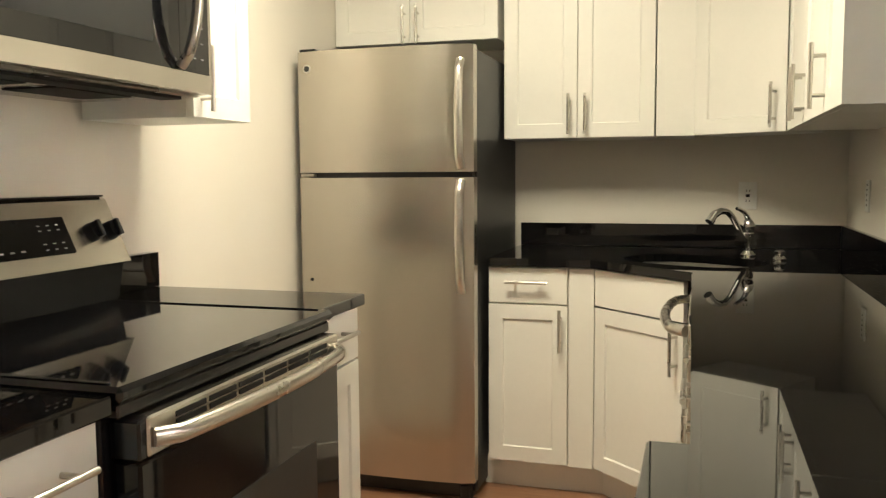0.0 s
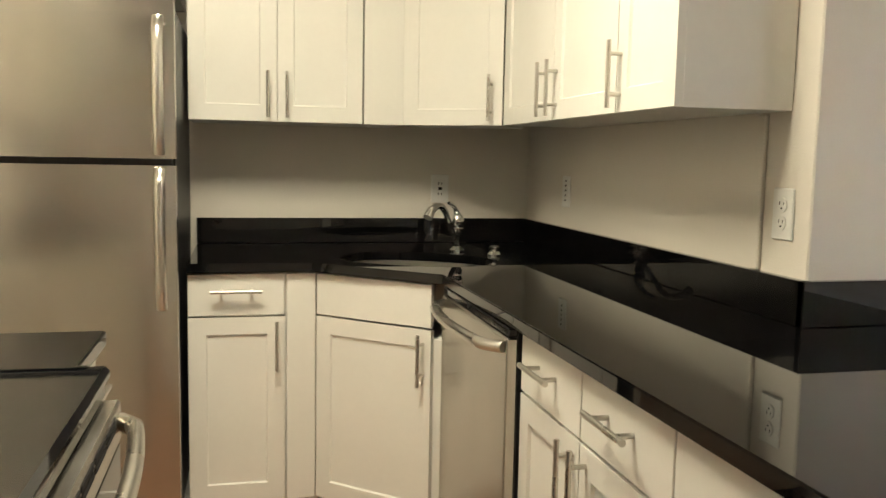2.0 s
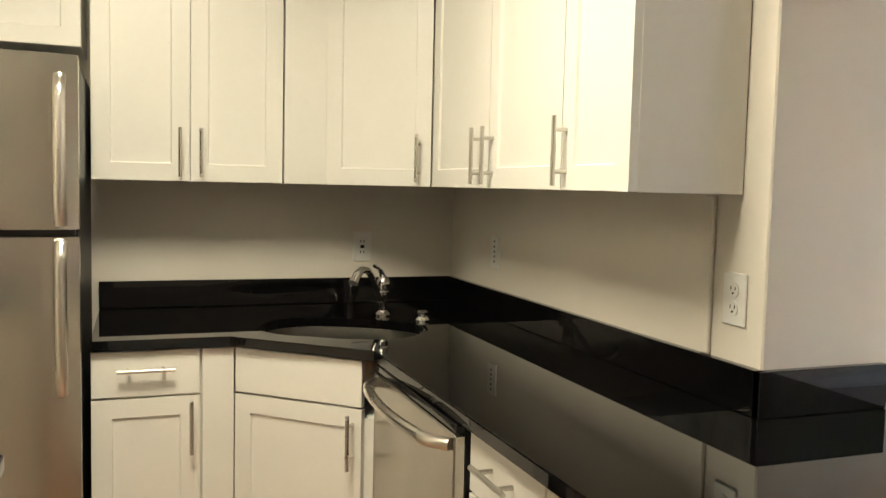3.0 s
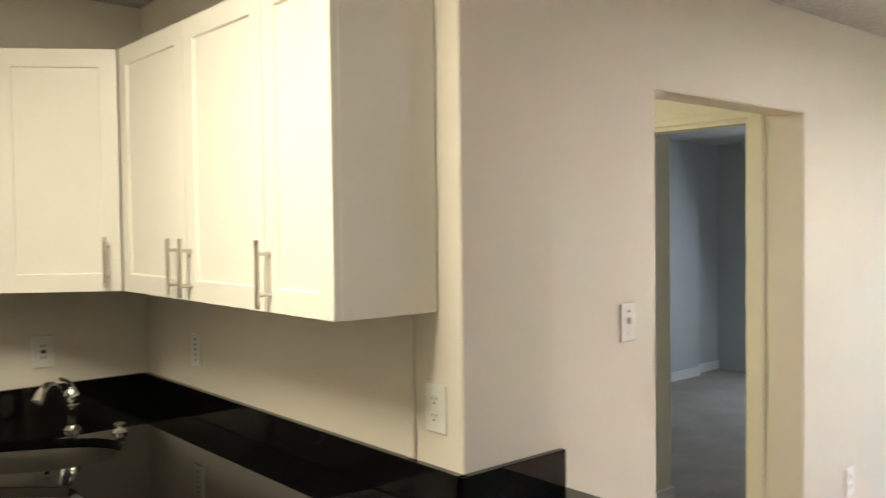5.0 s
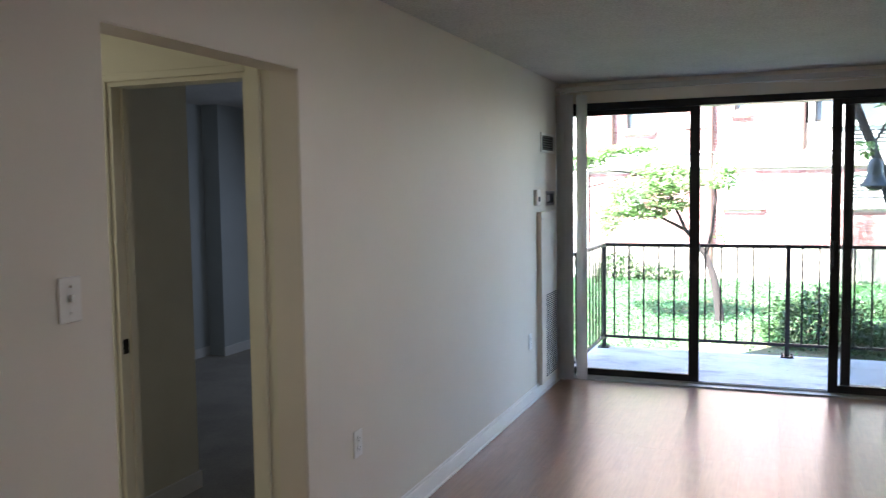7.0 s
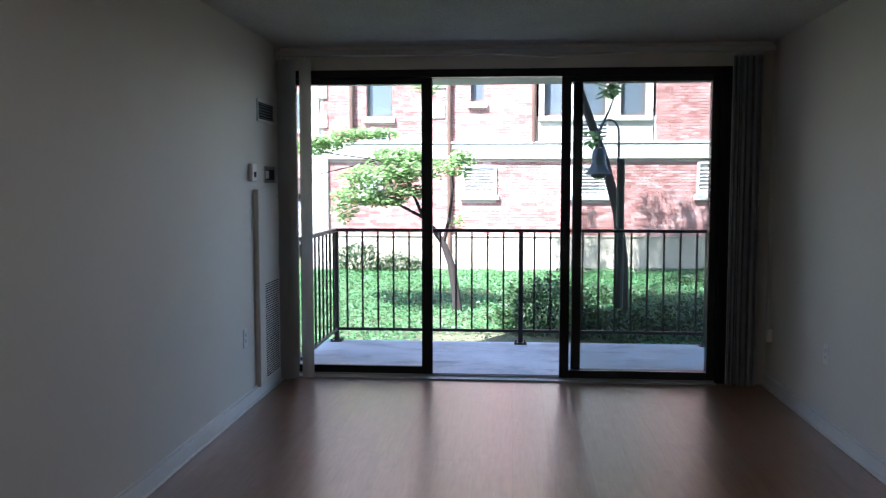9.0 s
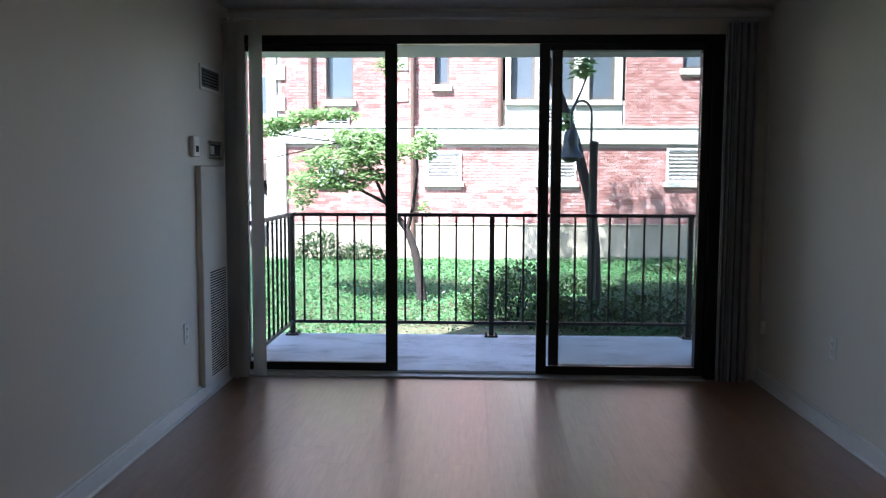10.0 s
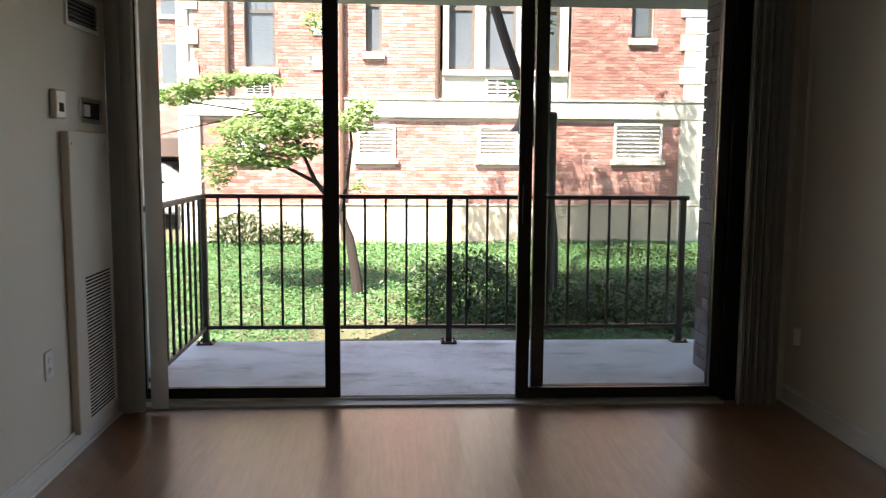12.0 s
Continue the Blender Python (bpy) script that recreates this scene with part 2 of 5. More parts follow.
def ground_material():
    mat, t, p = nodes_of("leaf_litter_soil")
    v = coords(t)
    fine, slow = noise_of(t, v, 25, 6), noise_of(t, v, 0.8, 4)
    c1 = ramp(t, fine, [(0.3, (0.05, 0.035, 0.022)), (0.6, (0.13, 0.085, 0.055)), (0.8, (0.24, 0.16, 0.11))])
    t.links.new(mix(t, 0.55, c1, ramp(t, slow, [(0.35, (0.04, 0.085, 0.025)), (0.65, (0.07, 0.095, 0.04))])), p.inputs["Base Color"])
    p.inputs["Roughness"].default_value = 0.95
    bump(t, p, fine, 0.8, 0.03)
    return mat


def carpet_material():
    mat, t, p = nodes_of("beige_carpet")
    v = coords(t)
    pile, tread = noise_of(t, v, 160, 3), noise_of(t, v, 2.2, 4)
    t.links.new(mix(t, 1.0, ramp(t, pile, [(0.3, (0.30, 0.27, 0.23)), (0.7, (0.46, 0.42, 0.37))]), ramp(t, tread, [(0.4, (0.85,) * 3), (0.6, (1,) * 3)]), "MULTIPLY"), p.inputs["Base Color"])
    p.inputs["Roughness"].default_value = 1.0
    bump(t, p, pile, 0.6)
    return mat


M["mark"] = plain("printed_marks", (0.30, 0.30, 0.29), 0.5, vary=0.05, relief=0)
M["blind"] = vinyl()
M["granite"] = granite()
M["concrete"] = concrete()
M["steel_v"] = stainless("brushed_stainless", (0.012, 1, 1))
M["steel_h"] = stainless("brushed_stainless_level", (1, 0.012, 1))
M["floor"] = laminate()
M["brick"] = brick_material()
# darkened copies for the pier: its shade is put into brick and mortar colour
M["brick_shade"] = brick_material("shade_tinted_brick", (0.42, 0.62, 0.80))
M["mortar_shade"] = plain("shade_tinted_mortar", (0.17, 0.16, 0.15), 0.95, grain=60, vary=0.2, relief=0.3)
M["leaf"] = leaf_material("dogwood_leaf", (0.19, 0.30, 0.11), (0.35, 0.47, 0.21), 0.5)
M["ivy"] = leaf_material("groundcover_leaf", (0.045, 0.13, 0.045), (0.13, 0.28, 0.105))
M["shrub"] = leaf_material("shrub_leaf", (0.022, 0.048, 0.018), (0.06, 0.11, 0.035))
M["pane"] = pane_material("clear_pane", (0.95, 0.965, 0.96))
M["tinted"] = pane_material("dusty_pane", (0.89, 0.905, 0.90))
M["far_pane"] = plain("old_window_glass", (0.10, 0.12, 0.14), 0.06, vary=0.2, relief=0.02, wear=0.7)
M["ground"] = ground_material()
M["carpet"] = carpet_material()

# ---- mesh helpers ----


def box(bm, x0, x1, y0, y1, z0, z1, bevel=0.0, m=None, segments=1):
    g = bmesh.ops.create_cube(bm, size=1)
    vs = g["verts"]
    mat = Matrix.LocRotScale(((x0 + x1) / 2, (y0 + y1) / 2, (z0 + z1) / 2), None, (abs(x1 - x0), abs(y1 - y0), abs(z1 - z0)))
    bmesh.ops.transform(bm, matrix=mat, verts=vs)
    if bevel:
        edges = list({e for v in vs for e in v.link_edges})
        out = bmesh.ops.bevel(bm, geom=edges, offset=bevel, segments=segments, affect="EDGES", profile=0.5)
        vs = list({v for f in out["faces"] for v in f.verts} | {v for v in vs if v.is_valid})
    if m is not None:
        bmesh.ops.transform(bm, matrix=m, verts=vs)
    return vs


def rod(bm, a, b, r, sides=12, r2=None):
    a, b = Vector(a), Vector(b)
    d = b - a
    g = bmesh.ops.create_cone(bm, cap_ends=True, segments=sides, radius1=r, radius2=r if r2 is None else r2, depth=d.length)
    bmesh.ops.transform(bm, matrix=Matrix.Translation((a + b) / 2) @ d.to_track_quat("Z", "Y").to_matrix().to_4x4(), verts=g["verts"])
    return g["verts"]


def tube(bm, pts, radii, sides=12):
    """A round tube through the points, one radius each, with closed ends."""
    pts = [Vector(p) for p in pts]
    rings, up = [], Vector((0.31, 0.17, 0.93))
    for i, p in enumerate(pts):
        d = (pts[min(i + 1, len(pts) - 1)] - pts[max(i - 1, 0)]).normalized()
        s = d.cross(up).normalized()
        w = s.cross(d).normalized()
        up = w
        rings.append([bm.verts.new(p + radii[i] * (math.cos(2 * math.pi * k / sides) * s + math.sin(2 * math.pi * k / sides) * w)) for k in range(sides)])
    for a, b in zip(rings, rings[1:]):
        for k in range(sides):
            bm.faces.new((a[k], a[(k + 1) % sides], b[(k + 1) % sides], b[k]))
    bm.faces.new(rings[0][::-1]), bm.faces.new(rings[-1])


def lathe(bm, profile, centre=(0, 0, 0), sides=20):
    """A turned body from (radius, height) pairs."""
    c, rings = Vector(centre), []
    for r, z in profile:
        rings.append([bm.verts.new(c + Vector((r * math.cos(2 * math.pi * k / sides), r * math.sin(2 * math.pi * k / sides), z))) for k in range(sides)])
    for a, b in zip(rings, rings[1:]):
        for k in range(sides):
            bm.faces.new((a[k], a[(k + 1) % sides], b[(k + 1) % sides], b[k]))
    bm.faces.new(rings[0][::-1]), bm.faces.new(rings[-1])


def prism(bm, outline, z0, z1, holes=()):
    """An upright body over a flat outline, with holes through it."""
    loops, edges = [], []
    for pts in (outline, *holes):
        vs = [bm.verts.new((x, y, z1)) for x, y in pts]
        edges += [bm.edges.new((vs[i], vs[(i + 1) % len(vs)])) for i in range(len(vs))]
        loops.append(vs)
    if holes:
        faces = [f for f in bmesh.ops.triangle_fill(bm, use_beauty=True, edges=edges)["geom"] if isinstance(f, bmesh.types.BMFace)]
    else:
        faces = [bm.faces.new(loops[0])]
    out = bmesh.ops.extrude_face_region(bm, geom=faces)
    bmesh.ops.translate(bm, vec=(0, 0, z0 - z1), verts=[v for v in out["geom"] if isinstance(v, bmesh.types.BMVert)])
    bmesh.ops.recalc_face_normals(bm, faces=bm.faces)


def mesh_of(name, bm, material, smooth=False):
    me = bpy.data.meshes.new(name)
    bmesh.ops.recalc_face_normals(bm, faces=bm.faces)
    if smooth:
        for f in bm.faces:
            f.smooth = True
        for e in bm.edges:
            if len(e.link_faces) == 2 and e.calc_face_angle(0) > radians(35):
                e.smooth = False
    bm.to_mesh(me)
    bm.free()
    me.materials.append(material)
    return me


def part(name, bm, material, parent, label="", smooth=True):
    ob = new(name, mesh_of(name, bm, material, smooth))
    ob.parent = parent
    return tagged(ob, label)


def thing(name, m, label, category, group=""):
    ob = new(name)
    ob.empty_display_size = 0.05
    ob.matrix_world = m
    return tagged(ob, label, category, group)


def solid(name, bm, material, label, category, kind="structure", smooth=False):
    return tagged(new(name, mesh_of(name, bm, material, smooth)), label, category, kind=kind)


def boxes(*rows, bevel=0.0):
    bm = bmesh.new()
    for r in rows:
        box(bm, *r, bevel=bevel)
    return bm

# ---- the rooms ----
XW, XE = -1.305, 6.66          # west wall, inner face of the glass wall
YS, YN, YD = -1.075, 4.03, 2.335  # south wall, kitchen back wall, doorway wall
XP0, XP1, YP = 0.80, 1.105, 2.20  # the wall block between kitchen and hall
ZK, ZL = 2.42, 2.365           # kitchen and living-room ceilings
DX0, DX1, DZ = 1.731, 2.688, 1.982  # doorway
DW = 0.12

solid("wall_west", boxes((XW - 0.12, XW, YS - 0.12, YN + 0.12, 0, 2.6)), M["wall"], "cream painted kitchen wall behind the stove", "wall")
solid("wall_north", boxes((XW, XP0, YN, YN + 0.12, 0, 2.6)), M["wall"], "cream painted kitchen wall behind the sink", "wall")
solid("wall_pillar", boxes((XP0, XP1, YP, YN + 0.12, 0, 2.6), bevel=0.004), M["wall"], "cream painted wall block at the end of the counter", "wall")
bm = bmesh.new()
prism(bm, [(XP1, 0.0), (DX0, 0.0), (DX0, DZ), (DX1, DZ), (DX1, 0.0), (XE + 0.12, 0.0), (XE + 0.12, 2.6), (XP1, 2.6)], -DW, 0.0)
bmesh.ops.transform(bm, matrix=pose(0, YD, 0, 90), verts=bm.verts)
rim = [e for e in bm.edges if len(e.link_faces) == 2 and abs(abs(e.verts[0].co.y - YD)) < 1e-4 and abs(e.verts[1].co.y - YD) < 1e-4 and DX0 - 0.01 < min(e.verts[0].co.x, e.verts[1].co.x) and max(e.verts[0].co.x, e.verts[1].co.x) < DX1 + 0.01 and min(e.verts[0].co.z, e.verts[1].co.z) < DZ + 0.01]
bmesh.ops.bevel(bm, geom=rim, offset=0.004, segments=2, affect="EDGES")
solid("wall_doorway", bm, M["wall"],
      "off-white painted living-room wall with a cased-less doorway", "wall")
solid("wall_south", boxes((XW, XE + 0.12, YS - 0.12, YS, 0, 2.6)), M["wall"], "off-white painted living-room wall", "wall")
solid("wall_glass_side", boxes((XE, XE + 0.12, 2.32, YD, 0, 2.6), (XE, XE + 0.12, YS, -0.82, 0, 2.6), (XE, XE + 0.12, -0.82, 2.32, 2.20, 2.6)), M["wall"],
      "off-white wall around the sliding door", "wall")
solid("ceiling", boxes((XP1, XE, YS, YD, ZL, ZL + 0.1), (XW, XP1, YS, YN, ZK, ZK + 0.1)), M["ceiling"], "white textured popcorn ceiling", "ceiling")
solid("subfloor", boxes((XW - 0.1, XE + 0.02, YS - 0.1, YN + 0.1, -0.15, -0.014)), M["slot"], "dark underlay below the planks", "floor")

# hall and bedroom behind the doorway
HX = DX1
HY0, HY1, HZ = 2.555, 3.22, 1.985
solid("wall_hall", boxes((HX, HX + 0.1, YD + DW, HY0, 0, 2.6), (HX, HX + 0.1, HY1, 4.6, 0, 2.6), (HX, HX + 0.1, HY0, HY1, HZ, 2.6), (XP1, HX, 4.6, 4.7, 0, 2.6), (XP1 - 0.1, XP1, YN + 0.12, 4.7, 0, 2.6)), M["hall"],
      "cream painted hall wall with a bedroom doorway", "wall")
solid("wall_closet", boxes((HX + 0.1, 3.53, 3.50, 5.9, 0, 2.6)), M["hall"], "cream painted closet wall inside the bedroom", "wall")
for row in ((3.53, 6.52, 5.70, 5.9, 0, 2.6), (7.02, 7.5, 5.60, 5.9, 0, 2.6), (7.5, 7.6, YD + DW + 0.01, 5.9, -0.4, 2.6), (XE + 0.12, 7.5, YD + DW - 0.02, YD + DW + 0.06, -0.4, 2.6)):
    solid("wall_bedroom", boxes(row), M["bedroom_wall"], "pale painted bedroom wall", "wall")
solid("column_bedroom", boxes((6.52, 7.02, 5.52, 5.9, 0, 2.6)), M["bedroom_wall"], "pale painted column in the bedroom", "column")
solid("ceiling_hall", boxes((XP1, HX, YD + DW, 4.6, 2.35, 2.45), (HX, 7.6, YD + DW, 5.9, 2.351, 2.451)), M["ceiling"], "white ceiling of hall and bedroom", "ceiling")
solid("floor_carpet", boxes((XP1, 7.5, YD + 0.06, 5.9, -0.02, 0.002)), M["carpet"], "beige cut-pile carpet", "carpet")
solid("baseboard_bedroom", boxes((3.53, 3.542, 3.49, 5.7, 0.002, 0.09), (HX + 0.1, 3.542, 3.488, 3.50, 0.002, 0.09), (3.542, 6.52, 5.688, 5.70, 0.002, 0.09), (6.508, 7.02, 5.508, 5.52, 0.002, 0.09), (7.02, 7.5, 5.588, 5.60, 0.002, 0.09)), M["trim"],
      "white bedroom baseboard", "baseboard")


def door_casing():
    t = thing("door_frame", pose(HX, 0, 0), "cream painted bedroom door casing", "door frame")
    tagged(t, kind="structure")
    w = 0.06
    part("casing", boxes((-0.014, 0.0, HY0 - w, HY0, 0.004, HZ + 0.03), bevel=0.003), M["hall"], t)
    part("casing", boxes((-0.014, 0.0, HY1, HY1 + w, 0.004, HZ + 0.03), bevel=0.003), M["hall"], t)
    part("casing", boxes((-0.014, 0.0, HY0, HY1, HZ, HZ + 0.03), bevel=0.003), M["hall"], t)
    part("jamb", boxes((0.0, 0.1, HY0, HY0 + 0.018, 0.004, HZ)), M["hall"], t)
    part("jamb", boxes((0.0, 0.1, HY1 - 0.018, HY1, 0.004, HZ)), M["hall"], t)
    part("head_jamb", boxes((0.0, 0.1, HY0 + 0.018, HY1 - 0.018, HZ - 0.018, HZ)), M["hall"], t)
    part("stop", boxes((0.05, 0.085, HY1 - 0.03, HY1 - 0.018, 0.004, HZ - 0.018)), M["hall"], t)
    part("strike_plate", boxes((0.012, 0.042, HY1 - 0.0215, HY1 - 0.018, 0.88, 0.94)), M["slot"], t, "dark metal strike plate")


door_casing()


def baseboard(name, x0, x1, y, out):
    """out: +1 or -1, the side that the board stands proud on."""
    bm = bmesh.new()
    a, b = sorted((y, y + out * 0.014))
    box(bm, x0, x1, a, b, 0.0, 0.085, 0.003)
    a, b = sorted((y, y + out * 0.009))
    box(bm, x0, x1, a, b, 0.085, 0.10, 0.003)
    a, b = sorted((y + out * 0.014, y + out * 0.028))
    box(bm, x0, x1, a, b, 0.0, 0.018, 0.005)
    solid(name, bm, M["trim"], "white painted baseboard with scuffs", "baseboard")


baseboard("baseboard_doorway_wall", DX1 + 0.01, XE - 0.02, YD, -1)
baseboard("baseboard_pillar_wall", XP1 + 0.02, DX0, YD, -1)
baseboard("baseboard_south_wall", XW, XE - 0.02, YS, 1)

# ---- sliding glass door ----


def sliding_door():
    t = thing("door_sliding", pose(0, 0, 0), "dark bronze sliding glass door, standing half open", "sliding door")
    tagged(t, kind="structure")
    x0, x1 = XE - 0.005, XE + 0.09
    part("frame_jamb", boxes((x0, x1, -0.82, -0.735, 0.0, 2.20), bevel=0.003), M["bronze"], t)
    part("frame_jamb", boxes((x0, x1, 2.262, 2.32, 0.0, 2.20), bevel=0.003), M["bronze"], t)
    part("frame_head", boxes((x0, x1, -0.735, 2.262, 2.145, 2.20), bevel=0.003), M["bronze"], t)
    part("track", boxes((x0 - 0.055, x1, -0.735, 2.262, -0.01, 0.012), (x0 + 0.03, x0 + 0.036, -0.735, 2.262, 0.012, 0.025), (x0 + 0.07, x0 + 0.076, -0.735, 2.262, 0.012, 0.025)), M["blind_rail"], t, "dull grey aluminium threshold track")

    def leaf(name, a, b, xa, s0, s1, pane):
        xb = xa + 0.036
        f = part(name, boxes((xa, xb, a, a + s0, 0.02, 2.145), (xa, xb, b - s1, b, 0.02, 2.145), (xa, xb, a + s0, b - s1, 0.02, 0.075), (xa, xb, a + s0, b - s1, 2.105, 2.145), bevel=0.003), M["bronze"], t)
        g = part("pane", boxes((xa + 0.015, xa + 0.021, a + s0, b - s1, 0.075, 2.105)), pane, f, "clear glass pane", smooth=False)
        g.visible_shadow = False
        return f

    leaf("fixed_leaf", 1.255, 2.262, x0 + 0.05, 0.078, 0.024, M["pane"])
    leaf("fixed_leaf", -0.735, 0.262, x0 + 0.05, 0.055, 0.066, M["tinted"])
    s = leaf("sliding_leaf", -0.728, 0.346, x0 + 0.008, 0.050, 0.066, M["tinted"])
    bm = boxes((x0 - 0.016, x0 + 0.008, 0.300, 0.330, 0.93, 1.13), bevel=0.004)
    part("handle", bm, M["black_plastic"], s, "black pull handle")


sliding_door()

# ---- balcony ----
BX = 8.17
solid("balcony_slab", boxes((XE + 0.085, BX, -9, 2.36, -0.26, -0.012), bevel=0.008), M["concrete"], "weathered grey concrete balcony floor with stains", "balcony")
# out-of-view mass, added tall enough to keep sun off the garden's right side
solid("unseen_upper_storeys", boxes((XW - 0.12, BX + 0.05, -9, 2.45, 2.62, 9.5)), M["slab_soffit"], "unseen upper storeys of the apartment building that shade the garden", "building")
solid("balcony_soffit", boxes((XE + 0.12, BX + 0.05, -9, 2.8, 2.27, 2.52)), M["slab_soffit"], "pale painted concrete slab above the balcony", "balcony ceiling")


def railing():
    t = thing("railing", pose(8.10, 2.25, -0.012), "dark brown painted iron balcony railing", "railing")
    h = 1.015

    def run(a, b, n, along, lead):
        def bar(p0, p1, w, z0, z1):
            return (min(p0, p1), max(p0, p1), -w, w, z0, z1) if along == "x" else (-w, w, min(p0, p1), max(p0, p1), z0, z1)
        part("top_rail", boxes(bar(a, b, 0.022, h - 0.028, h), bevel=0.003), M["rail"], t)
        part("bottom_rail", boxes(bar(a, b, 0.014, 0.10, 0.125), bevel=0.002), M["rail"], t)
        for k in range(n):
            c = a + math.copysign(lead + 0.1395 * k, b - a)
            part("baluster", boxes(bar(c - 0.008, c + 0.008, 0.008, 0.125, h - 0.028)), M["rail"], t, smooth=False)

    run(0.0, -1.645, 11, "y", 0.098)
    run(-1.645, -3.29, 11, "y", 0.118)
    run(-0.02, -1.32, 9, "x", 0.098)
    for y in (0.0, -1.645, -3.25):
        bm = boxes((-0.02, 0.02, y - 0.02, y + 0.02, 0.0, h - 0.028), (-0.055, 0.055, y - 0.055, y + 0.055, 0.0, 0.012), bevel=0.002)
        for dx, dy in ((-0.04, -0.04), (0.04, -0.04), (-0.04, 0.04), (0.04, 0.04)):
            rod(bm, (dx, y + dy, 0.012), (dx, y + dy, 0.026), 0.009, 6)
        part("post", bm, M["rail"], t)


railing()


def brick_mesh(length=0.138, depth=0.03, height=0.0475, material="brick"):
    bm = boxes((-depth / 2, depth / 2, -length / 2, length / 2, -height / 2, height / 2))
    return mesh_of("brick", bm, M[material])


BRICK = brick_mesh()
SHADED_BRICK = brick_mesh(0.203, 0.03, 0.066, "brick_shade")


def brick_fill(x, y0, y1, z0, z1, holes=(), pick=None, step=(0.146, 0.0555)):
    """Places of bricks in courses on the plane x: (near, rest), bricks in the picked stretch kept apart."""
    near, rest = [], []
    rng = random.Random(7)
    for j in range(int((z1 - z0) / step[1])):
        z = z0 + (j + 0.5) * step[1]
        off = (j % 2) * step[0] / 2
        for i in range(int((y1 - y0) / step[0]) + 2):
            a = max(y0, y0 + i * step[0] - off)
            b = min(y1, y0 + i * step[0] - off + 0.138)
            if b - a < 0.03:
                continue
            for h in holes:
                if b > h[0] and a < h[1] and z + 0.03 > h[2] and z - 0.03 < h[3]:
                    a, b = (a, min(b, h[0])) if h[0] - a > b - h[1] else (max(a, h[1]), b)
            if b - a < 0.025:
                continue
            full = b - a > 0.13
            row = (x + rng.uniform(-0.002, 0.002), (a + b) / 2, z, b - a)
            (near if full and pick and pick[0] < row[1] < pick[1] and pick[2] < z < pick[3] and len(near) < 290 else rest).append(row)
    return near, rest


def bricks_joined(rows, parent, name="brickwork"):
    verts, faces = [], []
    d, h = 0.015, 0.02375
    for x, y, z, w in rows:
        k = len(verts)
        for sx in (-d, d):
            for sy, sz in ((-w / 2, -h), (w / 2, -h), (w / 2, h), (-w / 2, h)):
                verts.append((x + sx, y + sy, z + sz))
        faces += [(k, k + 3, k + 2, k + 1), (k, k + 1, k + 5, k + 4), (k + 1, k + 2, k + 6, k + 5), (k + 2, k + 3, k + 7, k + 6), (k + 3, k, k + 4, k + 7)]
    me = bpy.data.meshes.new(name)
    me.from_pydata(verts, [], faces)
    me.materials.append(M["brick"])
    ob = new(name, me)
    ob.parent = parent
    return tagged(ob, kind="stuff")


def brick_pier():
    t = thing("brick_pier", pose(0, 0, 0), "shaded brick return beside the sliding door", "wall")
    tagged(t, kind="structure")
    part("core", boxes((XE + 0.122, 7.463, -1.40, -0.897, -0.012, 2.268)), M["mortar_shade"], t, smooth=False)
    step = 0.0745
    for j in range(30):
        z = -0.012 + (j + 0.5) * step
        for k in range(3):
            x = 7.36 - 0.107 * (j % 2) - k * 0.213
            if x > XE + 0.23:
                ob = new("brick", SHADED_BRICK)
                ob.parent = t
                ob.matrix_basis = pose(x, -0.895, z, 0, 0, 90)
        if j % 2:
            ob = new("brick", SHADED_BRICK)
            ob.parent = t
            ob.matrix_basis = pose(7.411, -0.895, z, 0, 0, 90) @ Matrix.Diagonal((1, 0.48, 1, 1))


brick_pier()

# ---- kitchen cabinets ----
# a cabinet is built with its width along x, its fronts at y = 0 facing -y


def pull(parent, x, z, upright, length=0.16):
    """A brushed bar pull on two posts."""
    bm = bmesh.new()
    d = Vector((0, 0, 1)) if upright else Vector((1, 0, 0))
    c = Vector((x, -0.034, z))
    rod(bm, c - d * length / 2, c + d * length / 2, 0.006, 12)
    for s in (-1, 1):
        e = c + d * s * length * 0.30
        rod(bm, e, e + Vector((0, 0.036, 0)), 0.005, 10)
    return part("handle", bm, M["nickel"], parent, "brushed nickel bar handle")


def shaker(parent, x0, x1, z0, z1, name="door", rail=0.055):
    bm = bmesh.new()
    box(bm, x0 + 0.001, x1 - 0.001, 0.0, 0.02, z0 + 0.001, z1 - 0.001)
    bm.faces.ensure_lookup_table()
    front = [f for f in bm.faces if f.normal.y < -0.9]
    bmesh.ops.inset_region(bm, faces=front, thickness=rail, use_even_offset=True)
    bmesh.ops.inset_region(bm, faces=front, thickness=0.004, depth=-0.007, use_even_offset=True)
    return part(name, bm, M["cabinet"], parent, smooth=False)


def slab(parent, x0, x1, z0, z1, name="drawer_front"):
    return part(name, boxes((x0 + 0.0015, x1 - 0.0015, 0.0, 0.02, z0 + 0.0015, z1 - 0.0015), bevel=0.0015), M["cabinet"], parent, smooth=False)


def cabinet(name, m, w, d, z0, z1, fronts, label, toe=False, trim=0.0, lower=0.0):
    """fronts: (kind, x0, x1, z0, z1, handle) with handle None or (x, z, upright)."""
    t = thing(name, m, label, "cabinet")
    part("body", boxes((trim, w - trim, 0.02, d, z0, z1 - lower)), M["cabinet"], t, smooth=False)
    if toe:
        part("toe_kick", boxes((trim - 0.03, w - trim + 0.03, 0.075, d, 0.0, z0)), M["cabinet"], t, smooth=False)
    for kind, x0, x1, a, b, h in fronts:
        f = shaker(t, x0, x1, a, b) if kind == "door" else slab(t, x0, x1, a, b, "drawer_front" if kind == "drawer" else "filler")
        if h:
            pull(f, *h)
    return t


